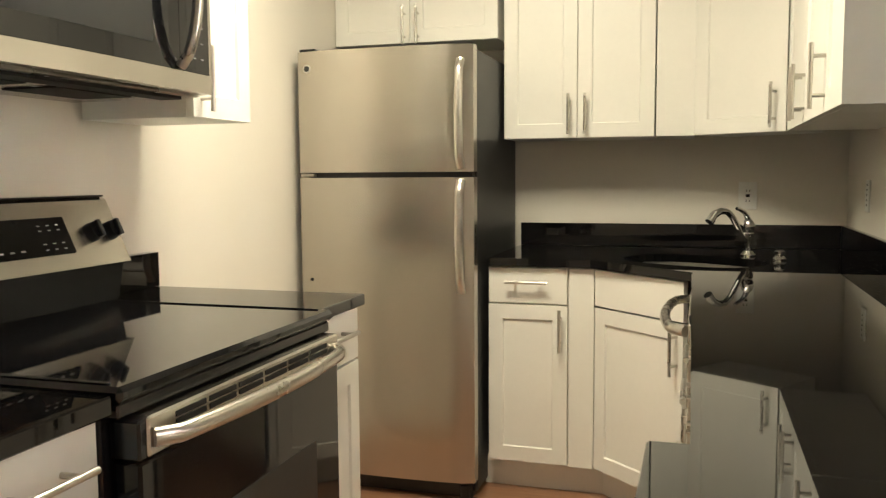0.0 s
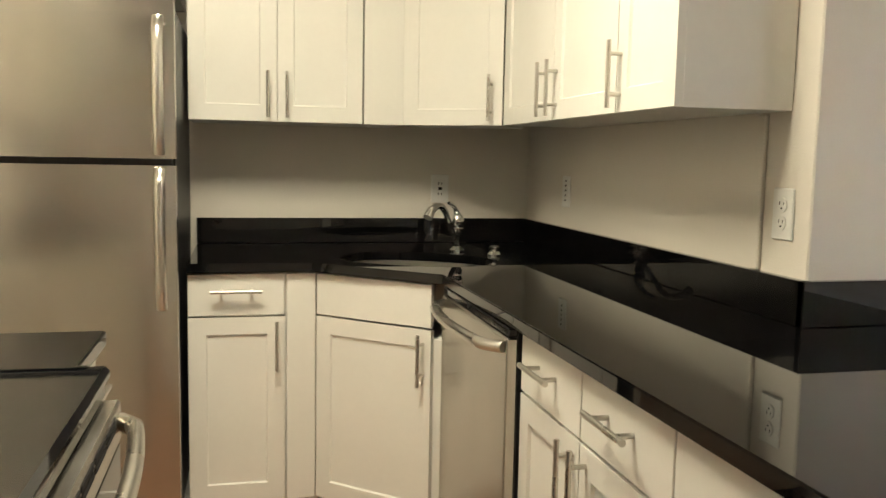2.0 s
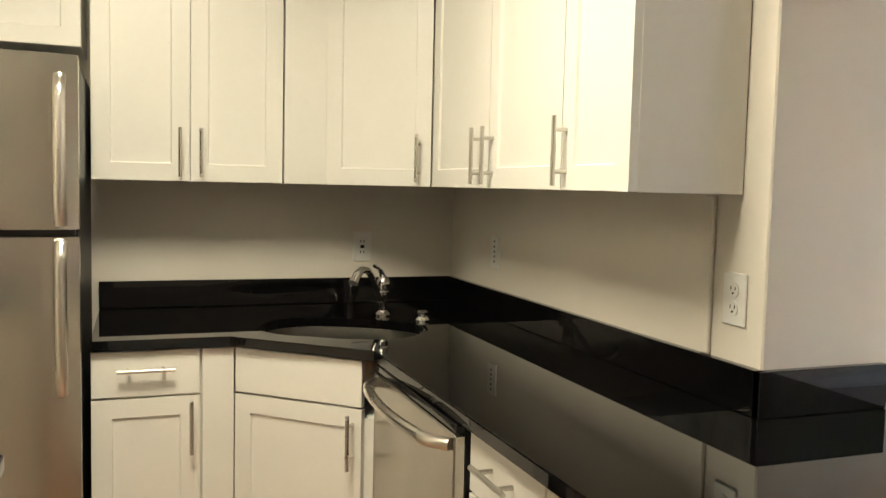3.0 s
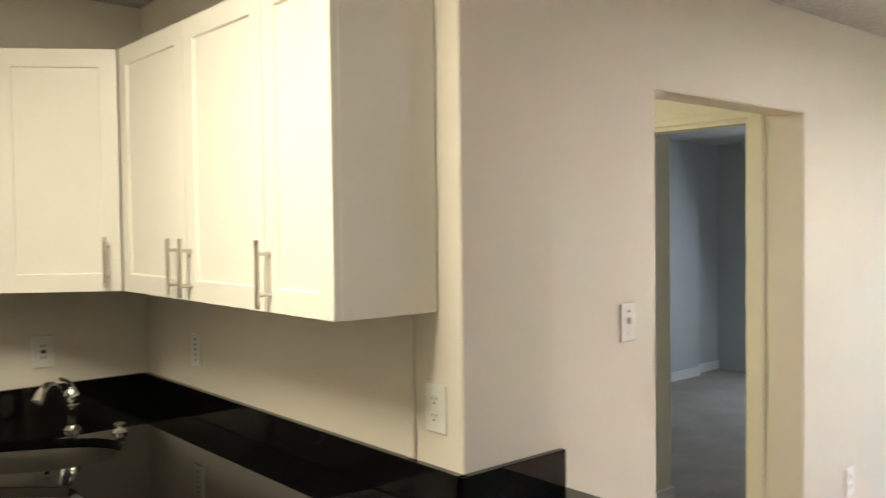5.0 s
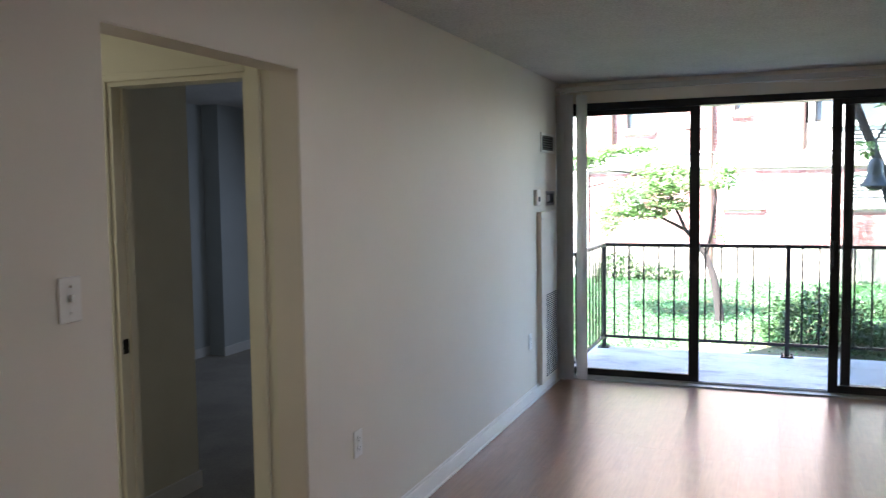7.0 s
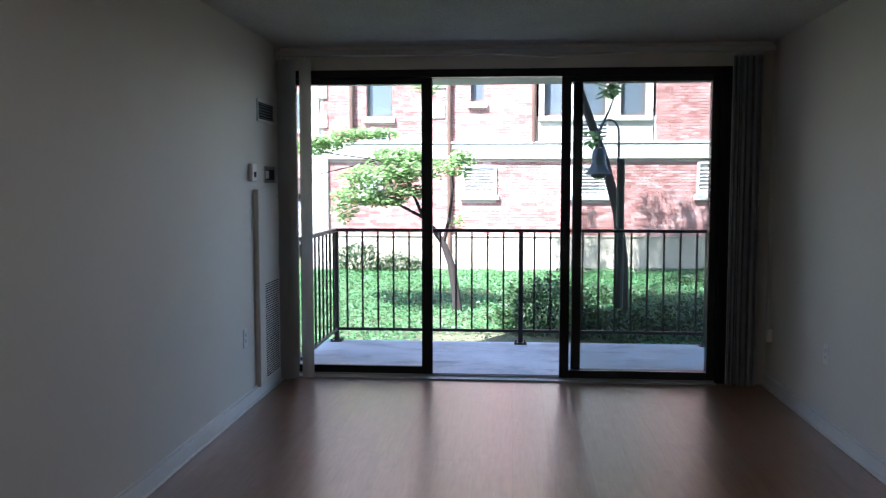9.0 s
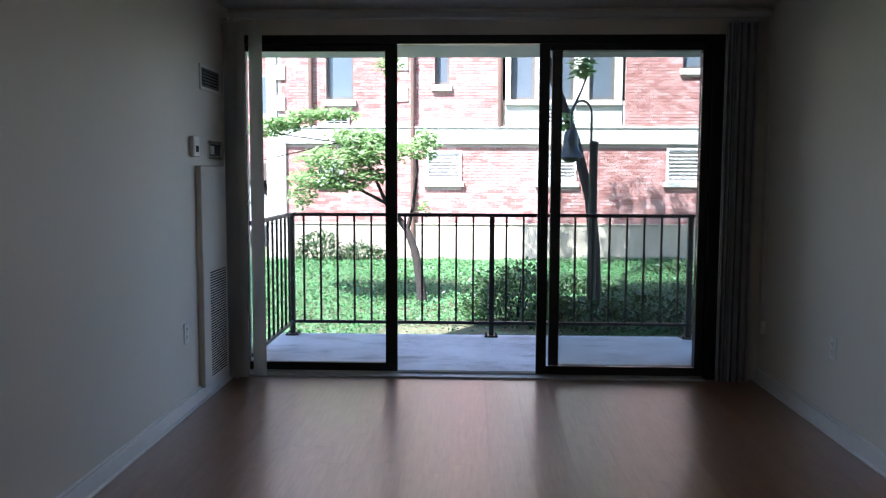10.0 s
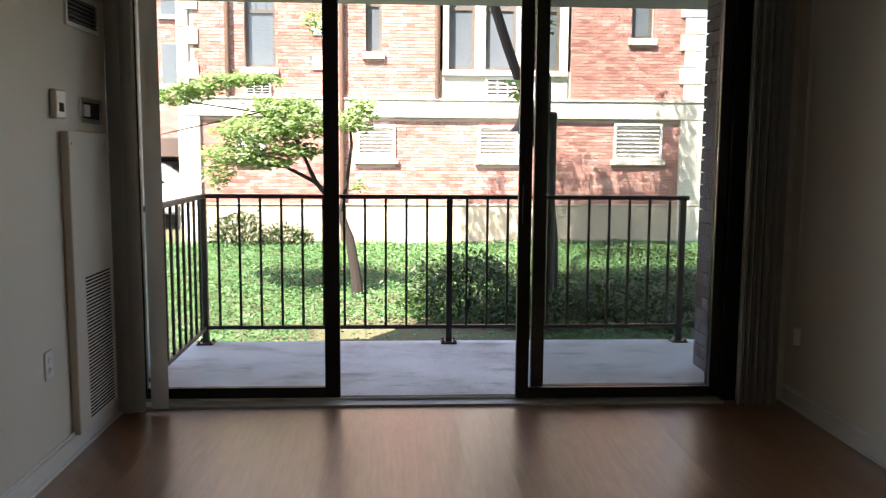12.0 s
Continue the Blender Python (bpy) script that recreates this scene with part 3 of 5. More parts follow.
WHITE_BASE = "white shaker base cabinet with nickel bar handles"
WHITE_UP = "white shaker wall cabinet with nickel bar handles"
ZT = 0.883  # top of base cabinets

# along the back wall
cabinet("base_cabinet", pose(-0.545, 3.393, 0), 0.405, 0.63, 0.115, ZT,
        [("drawer", 0.0, 0.305, 0.742, 0.880, (0.152, 0.825, False)), ("door", 0.0, 0.305, 0.125, 0.738, (0.278, 0.645, True)), ("filler", 0.309, 0.4055, 0.118, 0.880, None)], WHITE_BASE, True)
a, b = Vector((-0.1395, 3.391)), Vector((0.205, 3.078))
ang = math.degrees(math.atan2(b.y - a.y, b.x - a.x))
wd = (b - a).length
cabinet("sink_cabinet", pose(a.x, a.y, 0, 0, 0, ang), wd, 0.30, 0.115, ZT,
        [("drawer", 0.0, wd - 0.03, 0.742, 0.880, None), ("door", 0.0, wd - 0.03, 0.125, 0.738, (wd - 0.058, 0.645, True))], "white shaker corner sink cabinet set at an angle", True, lower=0.175)

# along the counter wall, fronts facing west
XF = 0.238
cabinet("base_cabinet", pose(XF, 2.412, 0, 0, 0, -90), 0.692, 0.56, 0.115, ZT,
        [("drawer", 0.0, 0.345, 0.742, 0.880, (0.165, 0.822, False)), ("drawer", 0.347, 0.692, 0.742, 0.880, (0.512, 0.822, False)),
         ("door", 0.0, 0.345, 0.125, 0.738, (0.315, 0.655, True)), ("door", 0.347, 0.692, 0.125, 0.738, (0.378, 0.655, True))], WHITE_BASE, True)
cabinet("base_cabinet", pose(XF, 1.718, 0, 0, 0, -90), 0.434, 0.56, 0.115, ZT,
        [("drawer", 0.0, 0.434, 0.742, 0.880, (0.26, 0.832, False)), ("drawer", 0.0, 0.434, 0.435, 0.738, (0.217, 0.66, False)), ("drawer", 0.0, 0.434, 0.125, 0.431, (0.217, 0.35, False))], "white three-drawer base cabinet with nickel bar handles", True)
tagged(new("end_panel", mesh_of("end_panel", boxes((0.18, 1.06, 1.03, 1.28, 0.0, ZT), bevel=0.002), M["cabinet"])), "white painted end panel under the counter", "panel")
tagged(new("back_panel", mesh_of("back_panel", boxes((0.79, 1.06, 1.284, YP - 0.004, 0.0, ZT), bevel=0.002), M["cabinet"])), "white painted back panel under the counter overhang", "panel")

# beside the stove, fronts facing east
XL = -0.648
cabinet("base_cabinet", pose(XL, 2.040, 0, 0, 0, 90), 0.312, 0.60, 0.115, ZT,
        [("drawer", 0.0, 0.312, 0.742, 0.880, (0.156, 0.825, False)), ("door", 0.0, 0.312, 0.125, 0.738, (0.045, 0.645, True))], WHITE_BASE, True)
cabinet("base_cabinet", pose(XL + 0.037, 0.86, 0, 0, 0, 90), 0.422, 0.65, 0.115, ZT,
        [("drawer", 0.0, 0.422, 0.742, 0.880, (0.30, 0.82, False)), ("door", 0.0, 0.422, 0.125, 0.738, (0.38, 0.645, True))], WHITE_BASE, True)

# wall cabinets
Z0, Z1 = 1.376, 2.14
cabinet("wall_cabinet", pose(-0.553, 3.70, 0), 0.603, 0.326, Z0, Z1,
        [("door", 0.0, 0.300, Z0, Z1, (0.268, 1.47, True)), ("door", 0.302, 0.603, Z0, Z1, (0.334, 1.47, True))], WHITE_UP)
tagged(new("filler_strip", mesh_of("filler_strip", boxes((0.056, 0.199, 3.7, 4.026, Z0, Z1)), M["cabinet"])), "white filler strip between wall cabinets", "panel")
a, b = Vector((0.1985, 3.70)), Vector((0.512, 3.486))
ang = math.degrees(math.atan2(b.y - a.y, b.x - a.x))
wd = (b - a).length
cabinet("corner_cabinet", pose(a.x, a.y, 0, 0, 0, ang), wd, 0.26, Z0, Z1, [("door", 0.0, wd - 0.002, Z0, Z1, (wd - 0.045, 1.47, True))], "white shaker corner wall cabinet set at an angle")
cabinet("wall_cabinet", pose(0.514, 3.482, 0, 0, 0, -90), 0.910, 0.282, Z0, Z1,
        [("door", 0.0, 0.477, Z0, Z1, (0.428, 1.467, True)), ("door", 0.479, 0.910, Z0, Z1, (0.508, 1.467, True))], WHITE_UP)
cabinet("wall_cabinet", pose(0.514, 2.570, 0, 0, 0, -90), 0.290, 0.282, Z0, Z1, [("door", 0.0, 0.290, Z0, Z1, (0.022, 1.467, True))], WHITE_UP)
cabinet("wall_cabinet", pose(XW + 0.004, 3.70, 0), 0.722, 0.326, 1.787, Z1,
        [("door", 0.0, 0.340, 1.787, Z1, (0.318, 1.86, True)), ("door", 0.342, 0.722, 1.787, Z1, (0.378, 1.86, True))], "white shaker wall cabinet above the refrigerator")
cabinet("wall_cabinet", pose(-0.955, 2.078, 0, 0, 0, 90), 0.272, 0.326, Z0, Z1, [("door", 0.0, 0.272, Z0, Z1, (0.035, 1.47, True))], WHITE_UP)
cabinet("wall_cabinet", pose(-0.955, 1.318, 0, 0, 0, 90), 0.752, 0.326, 1.84, Z1,
        [("door", 0.0, 0.375, 1.84, Z1, None), ("door", 0.377, 0.752, 1.84, Z1, None)], "white shaker wall cabinet above the microwave")

# ---- worktops ----
CZ0, CZ1 = 0.885, 0.915


def bowl_outline(cx, cy, a, b, turn, n=36, power=2.6):
    out = []
    for k in range(n):
        u = 2 * math.pi * k / n
        c, s = math.cos(u), math.sin(u)
        x = a * math.copysign(abs(c) ** (2 / power), c)
        y = b * math.copysign(abs(s) ** (2 / power), s)
        out.append((cx + x * math.cos(turn) - y * math.sin(turn), cy + x * math.sin(turn) + y * math.cos(turn)))
    return out


SINK = (0.205, 3.452, 0.262, 0.185, radians(-30))
bm = bmesh.new()
prism(bm, [(-0.545, YN - 0.004), (-0.545, 3.372), (-0.155, 3.372), (0.205, 3.06), (0.222, 1.285), (0.172, 1.285), (0.172, 1.0), (1.137, 1.0), (1.137, YP - 0.004), (XP0 - 0.004, YP - 0.004), (XP0 - 0.004, YN - 0.004)],
      CZ0, CZ1, [bowl_outline(*SINK)])
bmesh.ops.bevel(bm, geom=[e for e in bm.edges if len(e.link_faces) == 2 and e.calc_face_angle(0) > 1.2 and abs(e.verts[0].co.z - e.verts[1].co.z) < 1e-5], offset=0.003, segments=2, affect="EDGES")
tagged(new("countertop", mesh_of("countertop", bm, M["granite"])), "polished black granite worktop with a bar overhang", "countertop")
tagged(new("countertop", mesh_of("countertop", boxes((XW + 0.004, -0.628, 2.040, 2.356, CZ0, CZ1), bevel=0.003), M["granite"])), "polished black granite worktop between stove and refrigerator", "countertop")
tagged(new("countertop", mesh_of("countertop", boxes((XW + 0.004, -0.583, 0.86, 1.283, CZ0, CZ1), bevel=0.003), M["granite"])), "polished black granite worktop beside the stove", "countertop")
B0, B1 = CZ1 + 0.001, 1.014
for row in ((-0.545, XP0 - 0.024, YN - 0.022, YN - 0.002), (XP0 - 0.022, XP0 - 0.002, YP - 0.02, YN - 0.002), (XP0 - 0.022, 1.125, YP - 0.022, YP - 0.002), (XW + 0.002, -1.269, 2.06, 2.356), (XW + 0.002, -1.269, 0.86, 1.283)):
    tagged(new("backsplash", mesh_of("backsplash", boxes((*row, B0, B1), bevel=0.0015), M["granite"])), "polished black granite upstand along the wall", "backsplash", "granite upstands")

# ---- sink and tap ----


def sink():
    cx, cy, a, b, turn = SINK
    bm = bmesh.new()
    rings = []
    for inset, z in ((-0.008, CZ0 - 0.001), (0.0, CZ0 - 0.001), (0.004, 0.86), (0.012, 0.76), (0.05, 0.725), (0.15, 0.718)):
        rings.append([bm.verts.new((x, y, z)) for x, y in bowl_outline(cx, cy, a - inset, b - inset, turn)])
    for p, q in zip(rings, rings[1:]):
        for k in range(len(p)):
            bm.faces.new((p[k], p[(k + 1) % len(p)], q[(k + 1) % len(p)], q[k]))
    bm.faces.new(rings[-1])
    me = mesh_of("sink", bm, M["sink_steel"], True)
    ob = tagged(new("sink", me), "undermounted stainless steel sink bowl", "sink")
    bm = bmesh.new()
    lathe(bm, [(0.045, 0.719), (0.045, 0.724), (0.03, 0.724), (0.02, 0.720)], (cx, cy, 0))
    part("drain", bm, M["chrome"], ob, "chrome drain")


sink()


def faucet():
    t = thing("faucet", pose(0.405, 3.672, CZ1), "chrome single-lever kitchen faucet with a curved spout", "faucet")
    bm = bmesh.new()
    lathe(bm, [(0.028, 0), (0.028, 0.006), (0.022, 0.012), (0.016, 0.02), (0.015, 0.06), (0.02, 0.07), (0.021, 0.085), (0.017, 0.09), (0.022, 0.10), (0.024, 0.115), (0.02, 0.13), (0.012, 0.14)])
    part("body", bm, M["chrome"], t)
    w = Vector((-0.78, -0.76, 0))
    prof = [(0.012, 0.055), (0.03, 0.075), (0.055, 0.115), (0.08, 0.152), (0.105, 0.172), (0.135, 0.175), (0.165, 0.160), (0.185, 0.135)]
    bm = bmesh.new()
    tube(bm, [w * r + Vector((0, 0, z)) for r, z in prof], [0.009, 0.010, 0.011, 0.0115, 0.012, 0.013, 0.0145, 0.017], 14)
    part("spout", bm, M["chrome"], t)
    bm = bmesh.new()
    tube(bm, [w * r + Vector((0, 0, z)) for r, z in ((0.0, 0.13), (0.008, 0.15), (0.024, 0.168), (0.045, 0.178), (0.06, 0.182))], [0.013, 0.010, 0.008, 0.007, 0.006], 10)
    part("lever", bm, M["chrome"], t)
    s = thing("soap_dispenser", pose(0.505, 3.525, CZ1), "small chrome sprayer cap beside the faucet", "soap dispenser")
    bm = bmesh.new()
    lathe(bm, [(0.024, 0), (0.024, 0.006), (0.017, 0.014), (0.013, 0.018)])
    part("collar", bm, M["chrome"], s)
    bm = bmesh.new()
    lathe(bm, [(0.013, 0.0185), (0.019, 0.024), (0.019, 0.032), (0.01, 0.038)])
    part("cap", bm, M["chrome"], s)


faucet()

# ---- appliances ----


def bowed(bm, x0, x1, y, bow, depth, z0, z1, n=14):
    """A door slab whose front bulges by bow at its middle, with rolled edges."""
    front = []
    for k in range(n + 1):
        u = k / n
        edge = min(u, 1 - u) * (x1 - x0)
        roll = 0.012 * (1 - min(1, edge / 0.02)) ** 2
        front.append((x0 + (x1 - x0) * u, y - bow * (1 - (2 * u - 1) ** 2) + roll))
    prism(bm, front + [(x1, y + depth), (x0, y + depth)], z0, z1)


def refrigerator():
    x0, x1, yf = -1.258, -0.562, 3.235
    t = thing("refrigerator", pose(0, 0, 0), "stainless steel top-freezer refrigerator with dark grey sides", "refrigerator")
    part("cabinet_shell", boxes((x0 + 0.008, x1 - 0.005, yf + 0.075, 3.99, 0.02, 1.69), bevel=0.004), M["fridge_side"], t, "dark textured sides")
    part("base_grille", boxes((x0 + 0.02, x1 - 0.02, yf + 0.05, yf + 0.12, 0.0, 0.065), bevel=0.003), M["black_plastic"], t, "black kick grille")
    for x in (x0 + 0.05, x1 - 0.05):
        bm = bmesh.new()
        rod(bm, (x, yf + 0.05, 0.0), (x, yf + 0.05, 0.05), 0.018)
        part("foot", bm, M["black_plastic"], t)
    for name, z0, z1, hz in (("freezer_door", 1.242, 1.700, ((1.255, 0.018), (1.30, 0.042), (1.45, 0.048), (1.60, 0.038), (1.645, 0.012))),
                             ("refrigerator_door", 0.075, 1.222, ((0.80, 0.012), (0.86, 0.038), (1.02, 0.048), (1.17, 0.042), (1.212, 0.018)))):
        bm = bmesh.new()
        bowed(bm, x0, x1, yf, 0.016, 0.06, z0, z1)
        d = part(name, bm, M["steel_v"], t, "brushed stainless steel door")
        part("gasket", boxes((x0 + 0.012, x1 - 0.012, yf + 0.06, yf + 0.076, z0 + 0.005, z1 - 0.005)), M["black_plastic"], d, smooth=False)
        bm = bmesh.new()
        pts = []
        for k in range(17):
            u = k / 16 * (len(hz) - 1)
            i = min(int(u), len(hz) - 2)
            f = u - i
            f = f * f * (3 - 2 * f)
            pts.append((hz[i][0] + (hz[i + 1][0] - hz[i][0]) * (u - i), hz[i][1] + (hz[i + 1][1] - hz[i][1]) * f))
        xh = x1 - 0.042
        tube(bm, [(xh, yf - o, z) for z, o in pts], [0.0135] * 17, 14)
        for v in bm.verts:
            v.co.x = xh + (v.co.x - xh) * 1.15
        part("handle", bm, M["nickel"], d, "satin curved bar handle")
        if name == "freezer_door":
            bm = bmesh.new()
            rod(bm, (x0 + 0.045, yf - 0.006, 1.635), (x0 + 0.045, yf + 0.002, 1.635), 0.0165, 24)
            part("badge", bm, M["nickel"], d, "round silver badge")
            bm = bmesh.new()
            rod(bm, (x0 + 0.045, yf - 0.0068, 1.635), (x0 + 0.045, yf - 0.0055, 1.635), 0.011, 20)
            part("badge_centre", bm, M["fridge_side"], d)
        else:
            bm = bmesh.new()
            rod(bm, (x0 + 0.05, yf - 0.006, 0.83), (x0 + 0.05, yf + 0.002, 0.83), 0.0065, 12)
            part("screw_plug", bm, M["slot"], d, "small dark plug")
    part("hinge_cover", boxes((x0 + 0.005, x0 + 0.07, yf + 0.015, yf + 0.10, 1.7005, 1.712), bevel=0.003), M["black_plastic"], t, "black hinge cover")
    part("middle_hinge", boxes((x0 + 0.004, x0 + 0.06, yf + 0.01, yf + 0.07, 1.226, 1.238), bevel=0.002), M["nickel"], t)
    part("door_gap", boxes((x0 + 0.012, x1 - 0.012, yf + 0.03, yf + 0.075, 1.224, 1.240)), M["black_plastic"], t, smooth=False)


refrigerator()


def stove():
    y0, y1 = 1.288, 2.034
    xb, xf = -1.267, -0.585
    t = thing("stove", pose(0, 0, 0), "black and stainless electric range with a ceramic glass cooktop", "stove")
    part("body", boxes((xb, xf - 0.03, y0 + 0.004, y1 - 0.004, 0.03, 0.90), bevel=0.003), M["black_enamel"], t)
    part("cooktop", boxes((xb + 0.06, xf + 0.012, y0, y1, 0.900, 0.925), bevel=0.008), M["black_glass"], t, "glossy black ceramic glass cooktop")
    part("front_apron", boxes((xf - 0.03, xf + 0.004, y0 + 0.004, y1 - 0.01, 0.876, 0.899), bevel=0.003), M["black_enamel"], t)
    for a in (y1 - 0.022, y0 + 0.012):
        part("cooktop_rim", boxes((xb + 0.08, xf - 0.02, a, a + 0.01, 0.9252, 0.928), bevel=0.001), M["black_enamel"], t)
    # oven door, standing proud of the body
    xd, ya, yb = xf + 0.025, y0 + 0.022, y1 - 0.012
    d = part("oven_door", boxes((xf - 0.03, xd, ya, yb, 0.22, 0.806), bevel=0.005), M["black_glass"], t, "black glass oven door")
    part("window", boxes((xd - 0.001, xd + 0.0015, ya + 0.12, yb - 0.12, 0.34, 0.66), bevel=0.001), M["fridge_side"], d, "dark mesh oven window")
    part("door_band", boxes((xf - 0.03, xd + 0.002, ya + 0.02, yb, 0.808, 0.872), bevel=0.004), M["steel_h"], d, "stainless steel band with vent slots")
    part("door_end_cap", boxes((xf - 0.03, xd, ya, ya + 0.0195, 0.807, 0.870), bevel=0.004), M["black_enamel"], d)
    n = 6
    pitch = (yb - ya - 0.14) / n
    for k in range(n):
        a = ya + 0.09 + k * pitch
        for z in (0.840, 0.853):
            part("vent_slot", boxes((xd + 0.0005, xd + 0.0035, a, a + pitch - 0.012, z, z + 0.009)), M["slot"], d, "dark vent slot", smooth=False)
    bm = bmesh.new()
    pts, m = [], 20
    for k in range(m + 1):
        u = k / m
        e = min(1, min(u, 1 - u) / 0.05)
        pts.append((xd + 0.004 + (0.020 + 0.026 * (1 - (2 * u - 1) ** 2)) * e, ya + 0.030 + u * (yb - ya - 0.042), 0.838))
    tube(bm, pts, [0.0125] * (m + 1), 14)
    for v in bm.verts:
        v.co.z = 0.838 + (v.co.z - 0.838) * 1.25
    part("handle", bm, M["nickel"], d, "curved satin bar handle")
    part("drawer", boxes((xf - 0.03, xf - 0.002, y0 + 0.012, y1 - 0.012, 0.05, 0.212), bevel=0.003), M["black_enamel"], t)
    # control panel, leaning back
    bm = bmesh.new()
    prof = [(xb, 0.926), (xb + 0.10, 0.926), (xb + 0.118, 1.022), (xb, 1.022)]
    vs = [[bm.verts.new((x, y, z)) for x, z in prof] for y in (y0 + 0.004, y1 + 0.012)]
    for k in range(4):
        bm.faces.new((vs[0][k], vs[0][(k + 1) % 4], vs[1][(k + 1) % 4], vs[1][k]))
    bm.faces.new(vs[0]), bm.faces.new(vs[1][::-1])
    g = part("backguard", bm, M["black_enamel"], t, "glossy black lower backguard", smooth=False)
    bm = bmesh.new()
    prof = [(xb, 1.023), (xb + 0.135, 1.023), (xb + 0.065, 1.175), (xb + 0.055, 1.182), (xb, 1.182)]
    vs = [[bm.verts.new((x, y, z)) for x, z in prof] for y in (y0 + 0.002, y1 + 0.020)]
    for k in range(5):
        bm.faces.new((vs[0][k], vs[0][(k + 1) % 5], vs[1][(k + 1) % 5], vs[1][k]))
    bm.faces.new(vs[0]), bm.faces.new(vs[1][::-1])
    c = part("control_panel", bm, M["steel_h"], t, "stainless control panel with a dark rim", smooth=False)
    part("panel_rim", boxes((xb, xb + 0.066, y0 + 0.002, y1 + 0.012, 1.1825, 1.187), bevel=0.001), M["black_enamel"], c)
    lean = math.degrees(math.atan2(0.07, 0.152))
    mid = pose(xb + 0.1005, 0, 1.099, 0, -lean, 0)

    def on_panel(rows, name, mat, label="", bev=0.0):
        b2 = bmesh.new()
        for ya, yb, za, zb, o in rows:
            box(b2, 0.0, o, ya, yb, za, zb, bev, mid)
        return part(name, b2, mat, c, label, smooth=False)

    on_panel([(1.53, 1.88, -0.045, 0.045, 0.003)], "display", M["black_glass"], "black touch display", 0.001)
    marks = [(1.79 + 0.028 * i, 1.799 + 0.028 * i, z, z + 0.003, 0.0036) for i in range(3) for z in (-0.034, -0.02, 0.012, 0.024)] + [(1.60 + 0.03 * i, 1.612 + 0.03 * i, -0.032, -0.028, 0.0036) for i in range(5)]
    tagged(on_panel(marks, "key_marks", M["mark"], "small pale key marks"), kind="stuff")
    for y in (1.38, 1.455, 1.955, 2.022):
        b2 = bmesh.new()
        rod(b2, (0.0, y, 0.0), (0.022, y, 0.0), 0.024, 24, 0.021)
        box(b2, 0.022, 0.034, y - 0.006, y + 0.006, -0.021, 0.021, 0.002)
        bmesh.ops.transform(b2, matrix=mid, verts=b2.verts)
        part("knob", b2, M["black_plastic"], c, "black plastic knob")


stove()


def microwave():
    y0, y1, z0, z1 = 1.322, 2.068, 1.425, 1.832
    xb, xf = XW + 0.004, -0.895
    t = thing("microwave", pose(0, 0, 0), "stainless over-the-range microwave with a black glass door", "microwave")
    part("case", boxes((xb, xf - 0.03, y0, y1, z0 + 0.012, z1), bevel=0.003), M["fridge_side"], t)
    part("underside", boxes((xb + 0.005, xf - 0.035, y0 + 0.004, y1 - 0.004, z0 - 0.006, z0 + 0.0115), bevel=0.002), M["nickel"], t, "grey metal underside")
    bm = bmesh.new()
    for a, b in ((1.40, 1.64), (1.72, 1.96)):
        box(bm, xb + 0.12, xb + 0.26, a, b, z0 - 0.010, z0 - 0.0065)
    part("filter", bm, M["slot"], t, "dark grease filters", smooth=False)
    bm = boxes((xf - 0.10, xf - 0.045, y0 + 0.05, y1 - 0.06, z0 - 0.014, z0 - 0.0065))
    part("lamp_cover", bm, M["slot"], t, smooth=False)

    def front(name, ya, yb, za, zb, thick, mat, parent, label="", bow=0.012):
        b2 = bmesh.new()
        n, pts = 12, []
        for k in range(n + 1):
            y = ya + (yb - ya) * k / n
            u = (y - y0) / (y1 - y0)
            pts.append((xf + bow * (1 - (2 * u - 1) ** 2), y))
        prism(b2, pts + [(p[0] - thick, p[1]) for p in pts[::-1]], za, zb)
        return part(name, b2, mat, parent, label)

    front("lower_trim", y0, y1, z0, 1.468, 0.03, M["steel_h"], t, "brushed stainless lower trim")
    front("side_trim", y1 - 0.012, y1, 1.469, z1, 0.03, M["steel_h"], t)
    d = front("door", y0, 1.93, 1.469, z1, 0.03, M["black_glass"], t, "black glass door")
    w = front("window", y0 + 0.06, 1.83, 1.515, z1 - 0.05, 0.003, M["fridge_side"], d, "dark mesh window", 0.0135)
    p = front("control_panel", 1.932, y1 - 0.014, 1.469, z1, 0.03, M["black_glass"], t, "black control panel")
    bm = bmesh.new()
    for r in range(7):
        for c in range(2):
            box(bm, xf + 0.002, xf + 0.0052, 1.988 + c * 0.03, 1.997 + c * 0.03, 1.50 + r * 0.036, 1.503 + r * 0.036)
    tagged(part("key_marks", bm, M["mark"], p, "small pale key marks", smooth=False), kind="stuff")
    bm = bmesh.new()
    pts = [(xf + 0.012 + 0.05 * math.sin(math.pi * k / 14) ** 0.6, 1.925, 1.475 + 0.33 * k / 14) for k in range(15)]
    tube(bm, pts, [0.012] * 15, 12)
    part("handle", bm, M["nickel"], d, "curved polished handle")


microwave()


